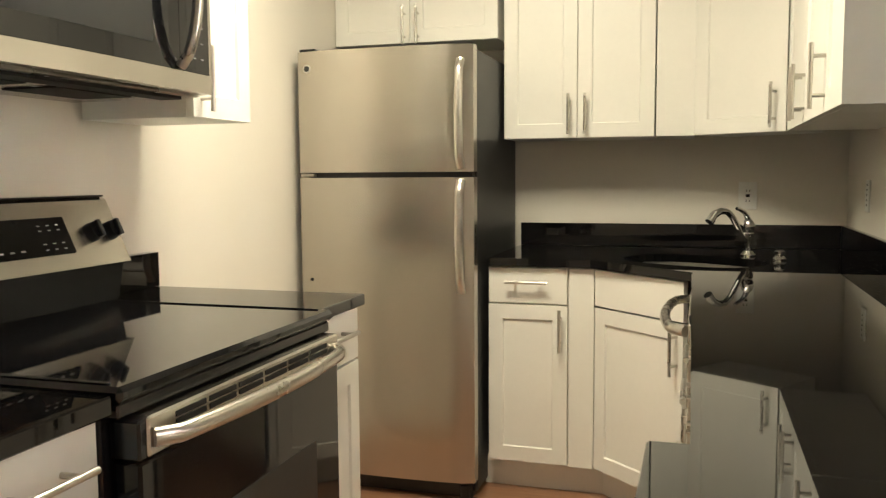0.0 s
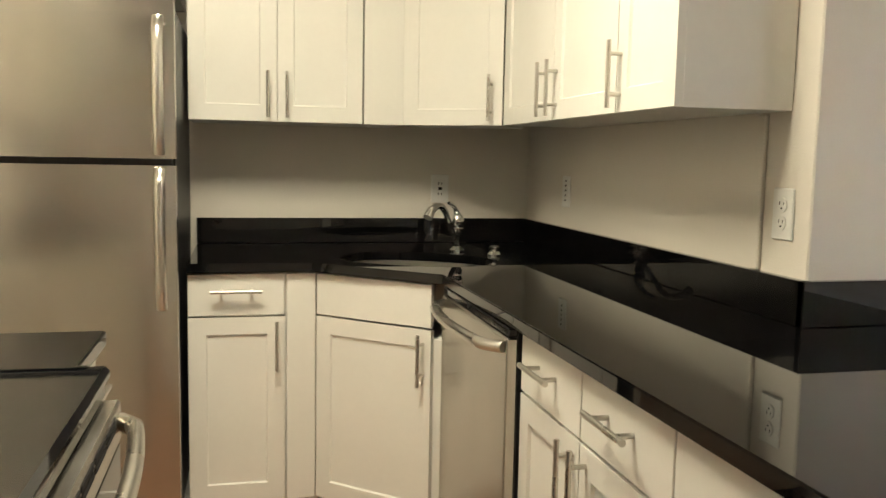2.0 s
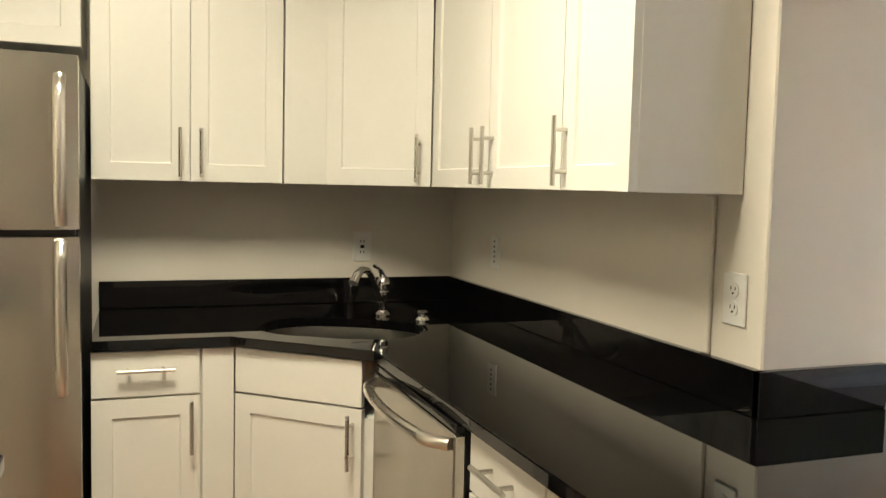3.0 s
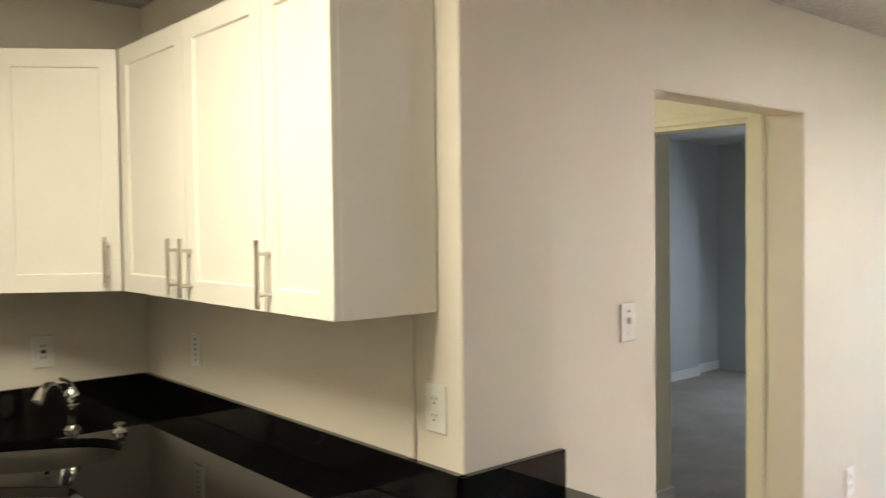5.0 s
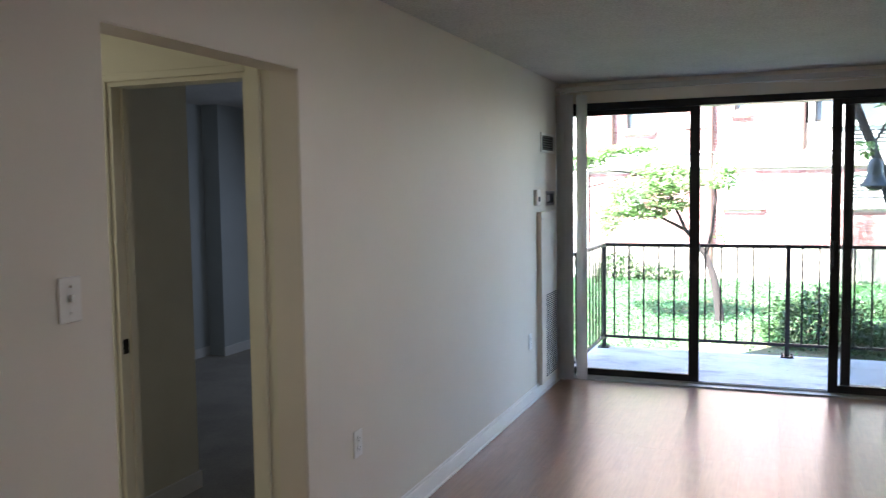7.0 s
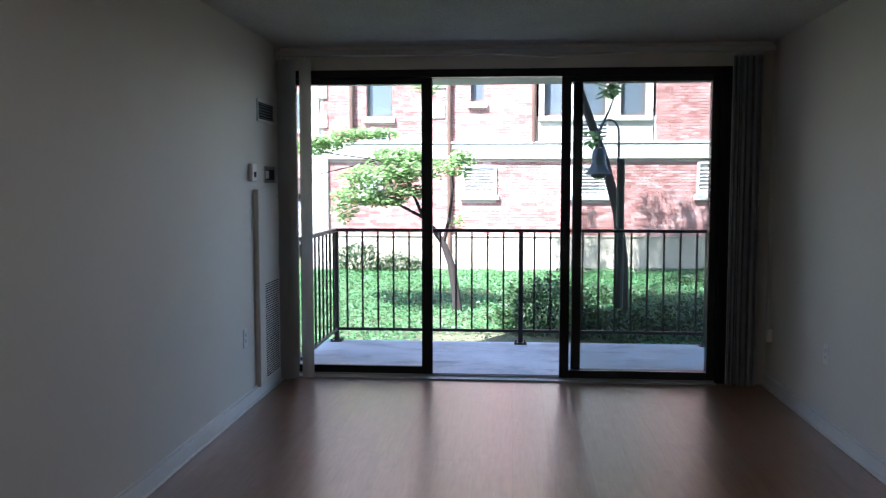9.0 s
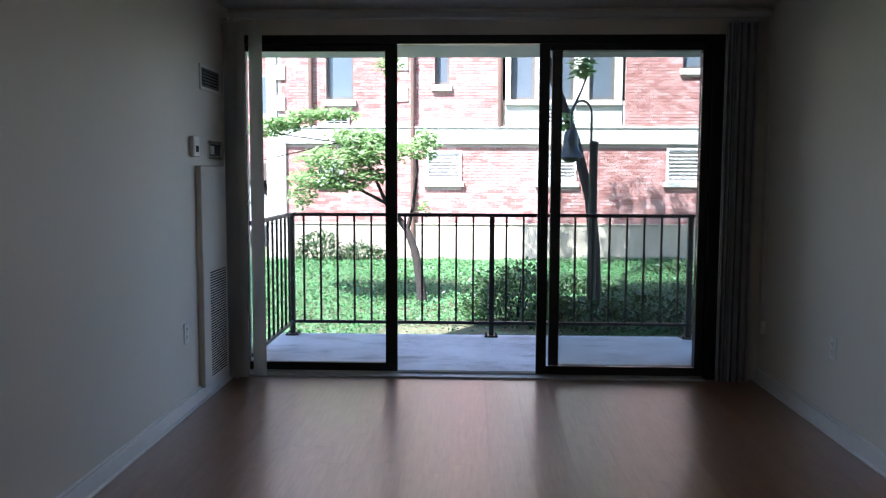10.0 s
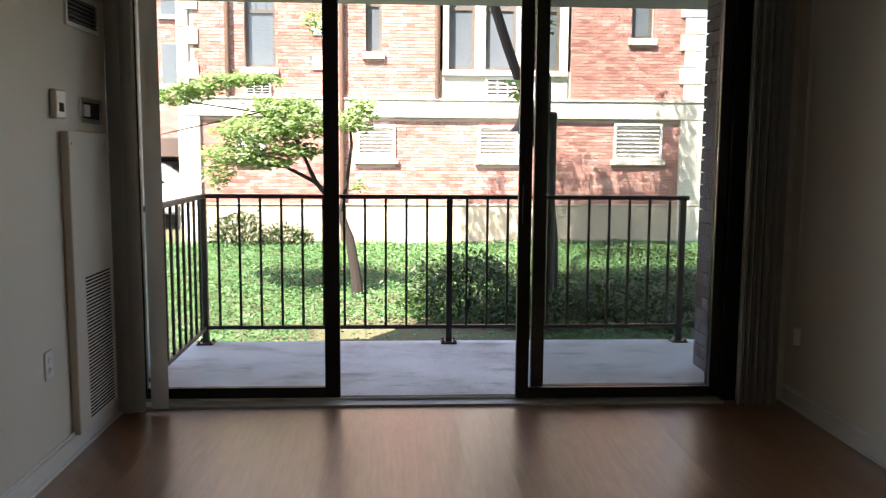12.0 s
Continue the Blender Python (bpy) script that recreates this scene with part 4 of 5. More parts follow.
def dishwasher():
    y0, y1, xf = 2.416, 3.045, 0.203
    t = thing("dishwasher", pose(0, 0, 0), "stainless steel built-in dishwasher with a bowed handle", "dishwasher")
    part("tub", boxes((xf + 0.03, XP0 - 0.06, y0 + 0.005, y1 - 0.005, 0.0, 0.878)), M["black_plastic"], t, smooth=False)
    d = part("door", boxes((xf, xf + 0.028, y0, y1, 0.11, 0.860), bevel=0.004), M["steel_h"], t, "brushed stainless door")
    part("control_strip", boxes((xf + 0.004, xf + 0.028, y0, y1, 0.862, 0.882), bevel=0.003), M["black_glass"], t, "black control strip")
    part("toe_panel", boxes((xf + 0.07, xf + 0.09, y0, y1, 0.0, 0.105)), M["black_plastic"], t)
    bm = bmesh.new()
    pts = []
    for k in range(17):
        u = k / 16
        e = min(1, min(u, 1 - u) / 0.07)
        pts.append((xf - 0.004 - (0.03 + 0.03 * (1 - (2 * u - 1) ** 2)) * e, y0 + 0.012 + u * (y1 - y0 - 0.05), 0.838))
    tube(bm, pts, [0.014] * 17, 14)
    part("handle", bm, M["nickel"], d, "bowed satin bar handle")


dishwasher()

# ---- wall plates and wall fittings ----


def wall_plate(name, m, kind, label):
    """Plate 76 x 117 mm in the local xz plane, facing -y."""
    t = thing(name, m, label, "outlet" if "outlet" in name else "switch")
    p = part("plate", boxes((-0.037, 0.037, -0.006, 0, -0.058, 0.058), bevel=0.003), M["plate"], t)
    if kind == "duplex":
        for z in (-0.02, 0.02):
            bm = bmesh.new()
            rod(bm, (0, -0.0085, z), (0, -0.005, z), 0.0165, 18)
            s = part("receptacle", bm, M["plate"], p)
            part("slots", boxes((-0.008, -0.006, -0.0092, -0.0083, z, z + 0.008), (0.006, 0.008, -0.0092, -0.0083, z, z + 0.007), (-0.0025, 0.0025, -0.0092, -0.0083, z - 0.009, z - 0.005)), M["slot"], p, smooth=False)
    elif kind == "gfci":
        part("receptacle", boxes((-0.017, 0.017, -0.0085, -0.005, -0.034, 0.034), bevel=0.001), M["plate"], p)
        part("slots", boxes((-0.008, -0.005, -0.0095, -0.0083, 0.016, 0.026), (0.005, 0.008, -0.0095, -0.0083, 0.016, 0.025), (-0.008, -0.005, -0.0095, -0.0083, -0.026, -0.016), (0.005, 0.008, -0.0095, -0.0083, -0.026, -0.017), (-0.008, 0.008, -0.0098, -0.0083, -0.006, 0.006)), M["slot"], p, smooth=False)
    elif kind == "toggle":
        part("toggle", boxes((-0.005, 0.005, -0.016, -0.005, -0.004, 0.014), bevel=0.001), M["plate"], p)
        for z in (0.03, -0.036):
            part("screw", boxes((-0.003, 0.003, -0.0068, -0.0058, z, z + 0.006)), M["nickel"], p)
    elif kind == "buttons":
        part("marks", boxes(*[(-0.004, 0.004, -0.0075, -0.0058, -0.035 + 0.018 * k, -0.029 + 0.018 * k) for k in range(5)]), M["slot"], p, smooth=False)
    return t


wall_plate("outlet", pose(0.417, YN, 1.135), "gfci", "white GFCI outlet above the sink backsplash")
wall_plate("switch", pose(XP0, 3.585, 1.145, 0, 0, -90), "buttons", "white switch plate on the wall beside the sink")
wall_plate("outlet", pose(XP0, 2.290, 1.150, 0, 0, -90), "duplex", "white duplex outlet at the end of the counter wall")
wall_plate("light_switch", pose(1.585, YD, 1.279), "toggle", "white toggle switch beside the doorway")
wall_plate("outlet", pose(3.090, YD, 0.480), "duplex", "white duplex outlet low on the living-room wall")
wall_plate("outlet", pose(5.750, YD, 0.446), "duplex", "white duplex outlet beside the heating panel")
wall_plate("outlet", pose(5.52, YS, 0.447, 0, 0, 180), "duplex", "white duplex outlet on the window-side wall")
tagged(new("cable_cover", mesh_of("cable_cover", boxes((XP0 - 0.012, XP0, 2.364, 2.394, 1.015, 1.372), bevel=0.003), M["wall"])), "painted vertical wire cover on the wall", "wire cover")


def grille(name, m, w, h, n, label):
    t = thing(name, m, label, "vent")
    part("frame", boxes((-w / 2, -w / 2 + 0.018, -0.01, 0, -h / 2, h / 2), (w / 2 - 0.018, w / 2, -0.01, 0, -h / 2, h / 2), (-w / 2 + 0.018, w / 2 - 0.018, -0.01, 0, -h / 2, -h / 2 + 0.018), (-w / 2 + 0.018, w / 2 - 0.018, -0.01, 0, h / 2 - 0.018, h / 2)), M["plate"], t)
    part("backing", boxes((-w / 2 + 0.018, w / 2 - 0.018, -0.002, 0, -h / 2 + 0.018, h / 2 - 0.018)), M["slot"], t)
    for k in range(n):
        z = -h / 2 + 0.018 + (h - 0.036) * (k + 0.5) / n
        bm = bmesh.new()
        box(bm, -w / 2 + 0.018, w / 2 - 0.018, -0.004, 0.004, -0.0012, 0.0012, 0, pose(0, -0.006, z, -35))
        part("slat", bm, M["vent_slat"], t, smooth=False)


grille("wall_vent", pose(6.26, YD, 1.877), 0.385, 0.145, 6, "white slatted air vent high on the wall")


def thermostat():
    t = thing("thermostat", pose(5.925, YD, 1.471), "small white wall thermostat", "thermostat")
    part("case", boxes((-0.05, 0.05, -0.028, 0, -0.058, 0.058), bevel=0.006), M["plate"], t)
    part("screen", boxes((-0.02, 0.025, -0.030, -0.0275, -0.03, 0.005), bevel=0.001), M["slot"], t)
    p = thing("control_plate", pose(6.315, YD, 1.461), "metal-framed recessed fan control on the wall", "control plate")
    part("frame", boxes((-0.13, 0.13, -0.012, 0, 0.035, 0.055), (-0.13, 0.13, -0.012, 0, -0.055, -0.035), (-0.13, -0.105, -0.012, 0, -0.035, 0.035), (0.105, 0.13, -0.012, 0, -0.035, 0.035), bevel=0.002), M["chrome"], p)
    part("recess", boxes((-0.105, 0.105, -0.003, 0, -0.035, 0.035)), M["slot"], p)
    part("dial", boxes((-0.085, -0.015, -0.010, -0.003, -0.026, 0.026), bevel=0.003), M["plate"], p)


thermostat()


def heating_panel():
    t = thing("heating_panel", pose(0, 0, 0), "tall off-white metal heating cover with a louvred lower grille", "heating panel")
    x0, x1, z0, z1, yo = 5.965, 6.415, 0.085, 1.365, YD - 0.035
    part("cover", boxes((x0, x1, yo, YD, z0, z1), bevel=0.004), M["wall"], t)
    for k in range(41):
        z = 0.125 + k * 0.0153
        part("louvre", boxes((x0 + 0.125, x1 - 0.02, yo - 0.0015, yo + 0.002, z, z + 0.0065)), M["slot"], t, smooth=False)
    for x in (x0 + 0.03, x1 - 0.03):
        bm = bmesh.new()
        rod(bm, (x, yo - 0.003, z1 - 0.05), (x, yo, z1 - 0.05), 0.006, 10)
        part("screw", bm, M["nickel"], t)


heating_panel()


def blinds(name, slats, x, label):
    """slats: (distance into the room, y, yaw) of each hanging slat; yaw 90 faces the room."""
    t = thing(name, pose(x, 0, 0), label, "blinds")
    for dx, y, yaw in slats:
        bm = bmesh.new()
        pts = [(-0.044 + 0.088 * j / 6, 0.007 * (1 - (j / 3 - 1) ** 2)) for j in range(7)]
        prism(bm, pts + [(px, py - 0.0012) for px, py in pts[::-1]], 0.02, 2.255)
        bmesh.ops.transform(bm, matrix=pose(dx, y, 0, 0, 0, yaw), verts=bm.verts)
        slat = part("slat", bm, M["blind"], t)
        part("clip", boxes((dx - 0.008, dx + 0.008, y - 0.004, y + 0.004, 2.25, 2.28)), M["plate"], slat, smooth=False)
    return t


VINYL = "grey vinyl vertical blinds stacked open beside the glass door"
blinds("vertical_blinds", [(0.02, 2.290, 72), (-0.012, 2.283, 58), (0.035, 2.262, 66), (0.0, 2.238, 80), (0.03, 2.228, 62), (0.045, 2.131, 84)], 6.50, VINYL)
blinds("vertical_blinds", [(0.008 * math.sin(5 * k), -0.785 - 0.0145 * k, -18 - 9 * math.sin(2.3 * k)) for k in range(14)], 6.54, VINYL)
rail_t = thing("blind_headrail", pose(6.53, 0, 2.30), "pale metal blind headrail under the ceiling", "headrail")
part("rail", boxes((-0.022, 0.022, YS + 0.03, YD - 0.005, -0.022, 0.018), bevel=0.003), M["blind_rail"], rail_t)
bm = bmesh.new()
tube(bm, [(-0.026, 0.0 + 0.9 * k / 20 * 1.0 - 0.1, -0.03 - 0.02 * math.sin(math.pi * k / 20) ** 2) for k in range(21)], [0.003] * 21, 6)
part("cord", bm, M["trim"], rail_t, "loose white cord")

cord = thing("pull_cord", pose(6.50, YS + 0.02, -0.07), "white blind pull cord with a wall tensioner", "cord")
for dy in (0.0, 0.012):
    bm = bmesh.new()
    rod(bm, (0, dy, 0.47), (0, dy, 2.28), 0.0022, 6)
    part("strand", bm, M["trim"], cord)
part("tensioner", boxes((-0.012, 0.012, -0.019, 0.02, 0.40, 0.49), bevel=0.004), M["wall"], cord, "white plastic tensioner")

# ---- outside ----
F = 16.73   # face of the building opposite
GZ = -0.40  # garden level


def ground():
    bm = bmesh.new()
    n = 40
    def height(x, y):
        near = max(0.0, min(1.0, (x - 8.2) / 6.0))
        return GZ + 0.12 * near * near + 0.05 * noise.noise(Vector((x * 0.5, y * 0.5, 0)))
    grid = [[bm.verts.new((x, y, height(x, y))) for y in [-14 + 28 * j / n for j in range(n + 1)]] for x in [6.7 + 10.2 * i / n for i in range(n + 1)]]
    for i in range(n):
        for j in range(n):
            bm.faces.new((grid[i][j], grid[i + 1][j], grid[i + 1][j + 1], grid[i][j + 1]))
    R = 400
    far = [(-R, -R), (R, -R), (R, R), (-R, R)]
    ring = [bm.verts.new((x, y, GZ - 0.02)) for x, y in far]
    inner = [grid[0][0], grid[n][0], grid[n][n], grid[0][n]]
    sides = [[grid[i][0] for i in range(n + 1)], [grid[n][j] for j in range(n + 1)], [grid[i][n] for i in range(n, -1, -1)], [grid[0][j] for j in range(n, -1, -1)]]
    for k in range(4):
        bm.faces.new([ring[k], ring[(k + 1) % 4]] + sides[k][::-1])
    solid("ground", bm, M["ground"], "soil with dry leaf litter and low plants", "ground", smooth=True)
    return height


ground_height = ground()


def leaf_cloud(name, places, sizes, material, seed, parent=None, tilt=0.8, ratio=0.6, droop=0.0):
    """Many small folded leaves, two quads each, at the given places."""
    rng = np.random.default_rng(seed)
    n = len(places)
    P = np.asarray(places, float)
    yaw, pit, rol = rng.uniform(0, 2 * np.pi, n), rng.normal(droop, tilt * 0.6, n), rng.normal(0, tilt * 0.5, n)
    d = np.stack([np.cos(yaw) * np.cos(pit), np.sin(yaw) * np.cos(pit), np.sin(pit)], 1)
    s = np.stack([-np.sin(yaw), np.cos(yaw), np.zeros(n)], 1)
    u = np.cross(d, s)
    s, u = s * np.cos(rol)[:, None] + u * np.sin(rol)[:, None], u * np.cos(rol)[:, None] - s * np.sin(rol)[:, None]
    L = np.asarray(sizes, float)[:, None]
    W = L * ratio / 2
    V = np.stack([P, P + d * L * 0.5 + s * W + u * W * 0.3, P + d * L, P + d * L * 0.5 - s * W + u * W * 0.3, P + d * L * 0.5], 1).reshape(-1, 3)
    k = np.arange(n)[:, None] * 5
    faces = np.concatenate([k + [0, 4, 1], k + [4, 2, 1], k + [0, 3, 4], k + [4, 3, 2]], 0)
    me = bpy.data.meshes.new(name)
    me.from_pydata(V.tolist(), [], faces.tolist())
    me.materials.append(material)
    ob = new(name, me)
    ob.parent = parent
    return ob


def groundcover():
    rng = np.random.default_rng(3)
    n = 150000
    x = 8.3 + 8.3 * rng.random(n) ** 0.8
    y = -6 + 13 * rng.random(n)
    bare = (x < 10.4) & (y > -0.4) & (y < 1.75)
    keep = ~bare | (rng.random(n) < 0.12)
    x, y = x[keep], y[keep]
    mound = np.array([0.05 + 0.06 * (noise.noise(Vector((a * 1.3, b * 1.3, 2))) + 0.5) for a, b in zip(x, y)])
    z = np.array([ground_height(a, b) for a, b in zip(x, y)]) + mound * rng.random(len(x)) ** 0.5
    ob = leaf_cloud("groundcover", np.stack([x, y, z], 1), rng.uniform(0.024, 0.05, len(x)), M["ivy"], 5, tilt=0.7, ratio=0.7)
    tagged(ob, "low bright green leafy groundcover in the garden", "groundcover", kind="stuff")


groundcover()


def shrub(x, y, rx, ry, h, n, seed, label):
    rng = np.random.default_rng(seed)
    base = ground_height(x, y)
    t = thing("shrub", pose(x, y, base), label, "shrub", "shrubs below the balcony")
    bm = bmesh.new()
    rr = random.Random(seed)
    tips = []
    for k in range(9):
        a, q = rr.uniform(0, 6.28), rr.uniform(0.3, 0.85)
        tip = (rx * q * math.cos(a), ry * q * math.sin(a), h * rr.uniform(0.55, 0.95))
        tips.append(tip)
        tube(bm, [(0.05 * math.cos(a), 0.05 * math.sin(a), 0), (tip[0] * 0.5, tip[1] * 0.5, tip[2] * 0.55), tip], [0.012, 0.009, 0.004], 6)
    part("stems", bm, M["bark"], t)
    th, ph = rng.uniform(0, 2 * np.pi, n), np.arccos(rng.uniform(0.0, 1.0, n))
    r = rng.uniform(0.72, 1.08, n)
    lump = np.array([1 + 0.28 * noise.noise(Vector((3 * math.cos(a), 3 * math.sin(a), 3 * math.cos(b) + seed))) for a, b in zip(th, ph)])
    r = r * lump
    P = np.stack([rx * r * np.sin(ph) * np.cos(th), ry * r * np.sin(ph) * np.sin(th), 0.03 + h * 0.95 * r * np.cos(ph)], 1)
    leaf_cloud("foliage", P, rng.uniform(0.04, 0.085, n), M["shrub"], seed, t, 1.1, 0.55)


for row in ((10.9, 0.25, 0.62, 0.58, 0.60, 3000), (10.5, -0.55, 0.5, 0.6, 0.30, 1800), (10.5, -1.7, 0.6, 0.65, 0.26, 2000), (11.5, -1.4, 0.7, 0.8, 0.20, 2000), (12.2, -2.6, 0.8, 0.9, 0.18, 2000), (13.2, -0.5, 0.7, 0.8, 0.18, 1400), (16.1, 3.5, 0.4, 0.45, 0.55, 1400), (16.2, 2.75, 0.35, 0.4, 0.35, 900), (14.8, -2.8, 0.8, 0.9, 0.16, 1400)):
    shrub(*row, seed=int(abs(row[0] * 10 + row[1] * 7)), label="dense dark green garden shrub")


def tree(name, base, limbs, clumps, leaf_size, per, seed, label, hanging=()):
    """limbs: lists of (x, y, z, radius) from the base; clumps: (x, y, z, rx, ry, rz)."""
    t = thing(name, pose(*base), label, "tree")
    bm = bmesh.new()
    tube(bm, [p[:3] for p in limbs[0]], [p[3] for p in limbs[0]], 10)
    part("trunk", bm, M["bark"], t)
    for l in limbs[1:]:
        bm = bmesh.new()
        tube(bm, [p[:3] for p in l], [p[3] for p in l], 7)
        part("limb", bm, M["bark"], t)
    rng = np.random.default_rng(seed)
    pts = []
    for cx, cy, cz, rx, ry, rz in clumps:
        k = int(per * rx * ry * 12)
        v = rng.normal(0, 1, (k, 3))
        v /= np.linalg.norm(v, axis=1)[:, None]
        v *= rng.uniform(0.25, 1.0, (k, 1)) ** 0.6
        pts.append(np.array([cx, cy, cz]) + v * [rx, ry, rz])
    P = np.concatenate(pts)
    leaf_cloud("crown", P, rng.uniform(0.7, 1.3, len(P)) * leaf_size, M["leaf"], seed, t, 0.55, 0.6)
    # unseen twigs below the upper limbs, narrow leaves along them, added to shade the facade
    for x, y0, y1, za, zb, n in hanging:
        pts = []
        for k in range(n):
            px, py, top = x + rng.uniform(-0.3, 0.3), rng.uniform(y0, y1), zb - (zb - za) * rng.random() ** 1.2
            length = rng.uniform(0.25, 0.6)
            lean = rng.normal(0, 0.12, 2)
            u = rng.random(13)
            pts.append(np.stack([px + lean[0] * u, py + lean[1] * u, top - length * u], 1))
        P = np.concatenate(pts)
        leaf_cloud("unseen_shade_foliage", P, rng.uniform(0.07, 0.15, len(P)), M["leaf"], seed + 1, t, 0.7, 0.26, -1.0)
    return t


# (x, from y, to y, lowest, highest, twigs) of the unseen hanging foliage that casts the facade's leaf shadows
SHADE_TWIGS = [(2.6, -1.35, 0.85, 4.35, 6.25, 460), (2.6, -1.45, -0.75, 5.2, 7.4, 110), (2.6, 1.6, 2.6, 4.5, 6.1, 110), (2.6, -1.4, 1.4, 4.75, 5.6, 260)]


tree("tree", (11.75, 1.39, ground_height(11.75, 1.39)),
     [[(0, 0, -0.05, 0.075), (0.02, 0.02, 0.22, 0.062), (0.03, 0.09, 0.66, 0.052), (0.05, 0.20, 0.95, 0.043), (0.05, 0.33, 1.13, 0.035), (0.05, 0.46, 1.28, 0.028), (0.05, 0.54, 1.46, 0.022)],
      [(0.05, 0.20, 0.93, 0.03), (0.0, 0.12, 1.25, 0.022), (-0.05, 0.06, 1.7, 0.016), (0.0, 0.1, 2.1, 0.01)],
      [(0.05, 0.46, 1.28, 0.024), (0.0, 0.78, 1.45, 0.018), (-0.05, 1.2, 1.50, 0.010), (-0.05, 1.6, 1.44, 0.006)],
      [(0.05, 0.54, 1.46, 0.022), (0.25, 0.7, 1.75, 0.016), (0.3, 1.1, 2.05, 0.010), (0.3, 1.9, 2.16, 0.006)],
      [(0.3, 1.1, 2.05, 0.010), (0.25, 1.6, 1.93, 0.008), (0.2, 2.15, 1.80, 0.006), (0.2, 2.5, 1.70, 0.004)]],
     [(0.0, 1.05, 1.83, 0.5, 0.55, 0.17), (0.0, 0.55, 1.92, 0.5, 0.45, 0.18), (-0.1, 1.30, 1.58, 0.42, 0.36, 0.13), (0.1, 0.8, 2.1, 0.42, 0.42, 0.11), (-0.05, 0.0, 1.95, 0.32, 0.22, 0.16), (0.0, -0.06, 2.1, 0.28, 0.16, 0.12),
      (0.2, 1.55, 1.36, 0.28, 0.18, 0.16), (0.3, 1.3, 2.40, 0.32, 0.5, 0.07), (0.3, 2.0, 2.22, 0.32, 0.38, 0.11), (0.25, 1.75, 2.30, 0.3, 0.35, 0.07), (0.1, 0.42, 3.02, 0.22, 0.22, 0.14), (0.0, -0.02, 1.2, 0.12, 0.08, 0.12), (-0.05, 0.7, 1.62, 0.32, 0.35, 0.09), (-0.1, 0.95, 1.50, 0.25, 0.3, 0.07)],
     0.078, 330, 11, "slender garden tree with layered light green leaves")
tree("tree", (11.35, -0.72, ground_height(11.35, -0.72)),
     [[(0, 0, -0.05, 0.08), (0.0, 0.02, 0.8, 0.07), (0.02, 0.08, 1.4, 0.062), (0.05, 0.26, 2.1, 0.055), (0.08, 0.52, 2.8, 0.052), (0.15, 0.85, 3.8, 0.05), (0.3, 1.2, 5.5, 0.045), (0.5, 1.4, 7.4, 0.035), (0.6, 1.45, 9.0, 0.02)],
      [(0.06, 0.36, 2.35, 0.02), (0.05, 0.2, 2.7, 0.012), (0.0, 0.1, 3.0, 0.006)],
      [(0.25, 1.1, 5.0, 0.035), (1.2, 0.9, 5.7, 0.025), (2.6, 0.4, 5.8, 0.012), (2.65, -0.4, 6.0, 0.008)], [(0.35, 1.25, 5.8, 0.03), (1.4, 0.2, 6.5, 0.02), (2.6, -1.0, 6.4, 0.01)]],
     [(0.0, 0.20, 2.95, 0.16, 0.13, 0.12), (-0.05, 0.42, 2.35, 0.10, 0.07, 0.12), (0.1, 0.2, 3.3, 0.3, 0.24, 0.10),
      (0.6, 1.4, 8.2, 0.6, 0.6, 0.5)],
     0.13, 320, 12, "leaning dark-barked tree beside the lamp post", SHADE_TWIGS)


def street_lamp():
    t = thing("street_lamp", pose(11.0, -0.62, GZ), "dark garden lamp post with a gooseneck and bell shade", "street lamp")
    bm = bmesh.new()
    lathe(bm, [(0.09, 0.0), (0.09, 0.03), (0.06, 0.06), (0.052, 0.2), (0.047, 2.04), (0.053, 2.05), (0.053, 2.09), (0.025, 2.105)])
    part("post", bm, M["lamp_metal"], t)
    bm = bmesh.new()
    pts = [(0, 0.03, 2.07), (0, 0.03, 2.36)]
    for k in range(1, 13):
        a = math.pi * k / 12
        pts.append((0, 0.145 - 0.115 * math.cos(a), 2.40 + 0.16 * math.sin(a)))
    pts += [(0, 0.262, 2.34), (0, 0.264, 2.21)]
    tube(bm, pts, [0.014] * len(pts), 10)
    part("gooseneck", bm, M["lamp_metal"], t)
    bm = bmesh.new()
    lathe(bm, [(0.018, 2.235), (0.05, 2.225), (0.075, 2.19), (0.085, 2.13), (0.087, 2.05), (0.095, 2.02), (0.13, 1.955), (0.165, 1.915), (0.165, 1.905), (0.145, 1.905)], (0, 0.265, 0), 24)
    part("shade", bm, M["lamp_metal"], t, "bell-shaped metal shade")
    bm = bmesh.new()
    lathe(bm, [(0.09, 1.904), (0.085, 1.88), (0.06, 1.865), (0.02, 1.86)], (0, 0.265, 0), 20)
    part("lens", bm, M["lamp_metal"], t, "shallow lens below the shade")


street_lamp()


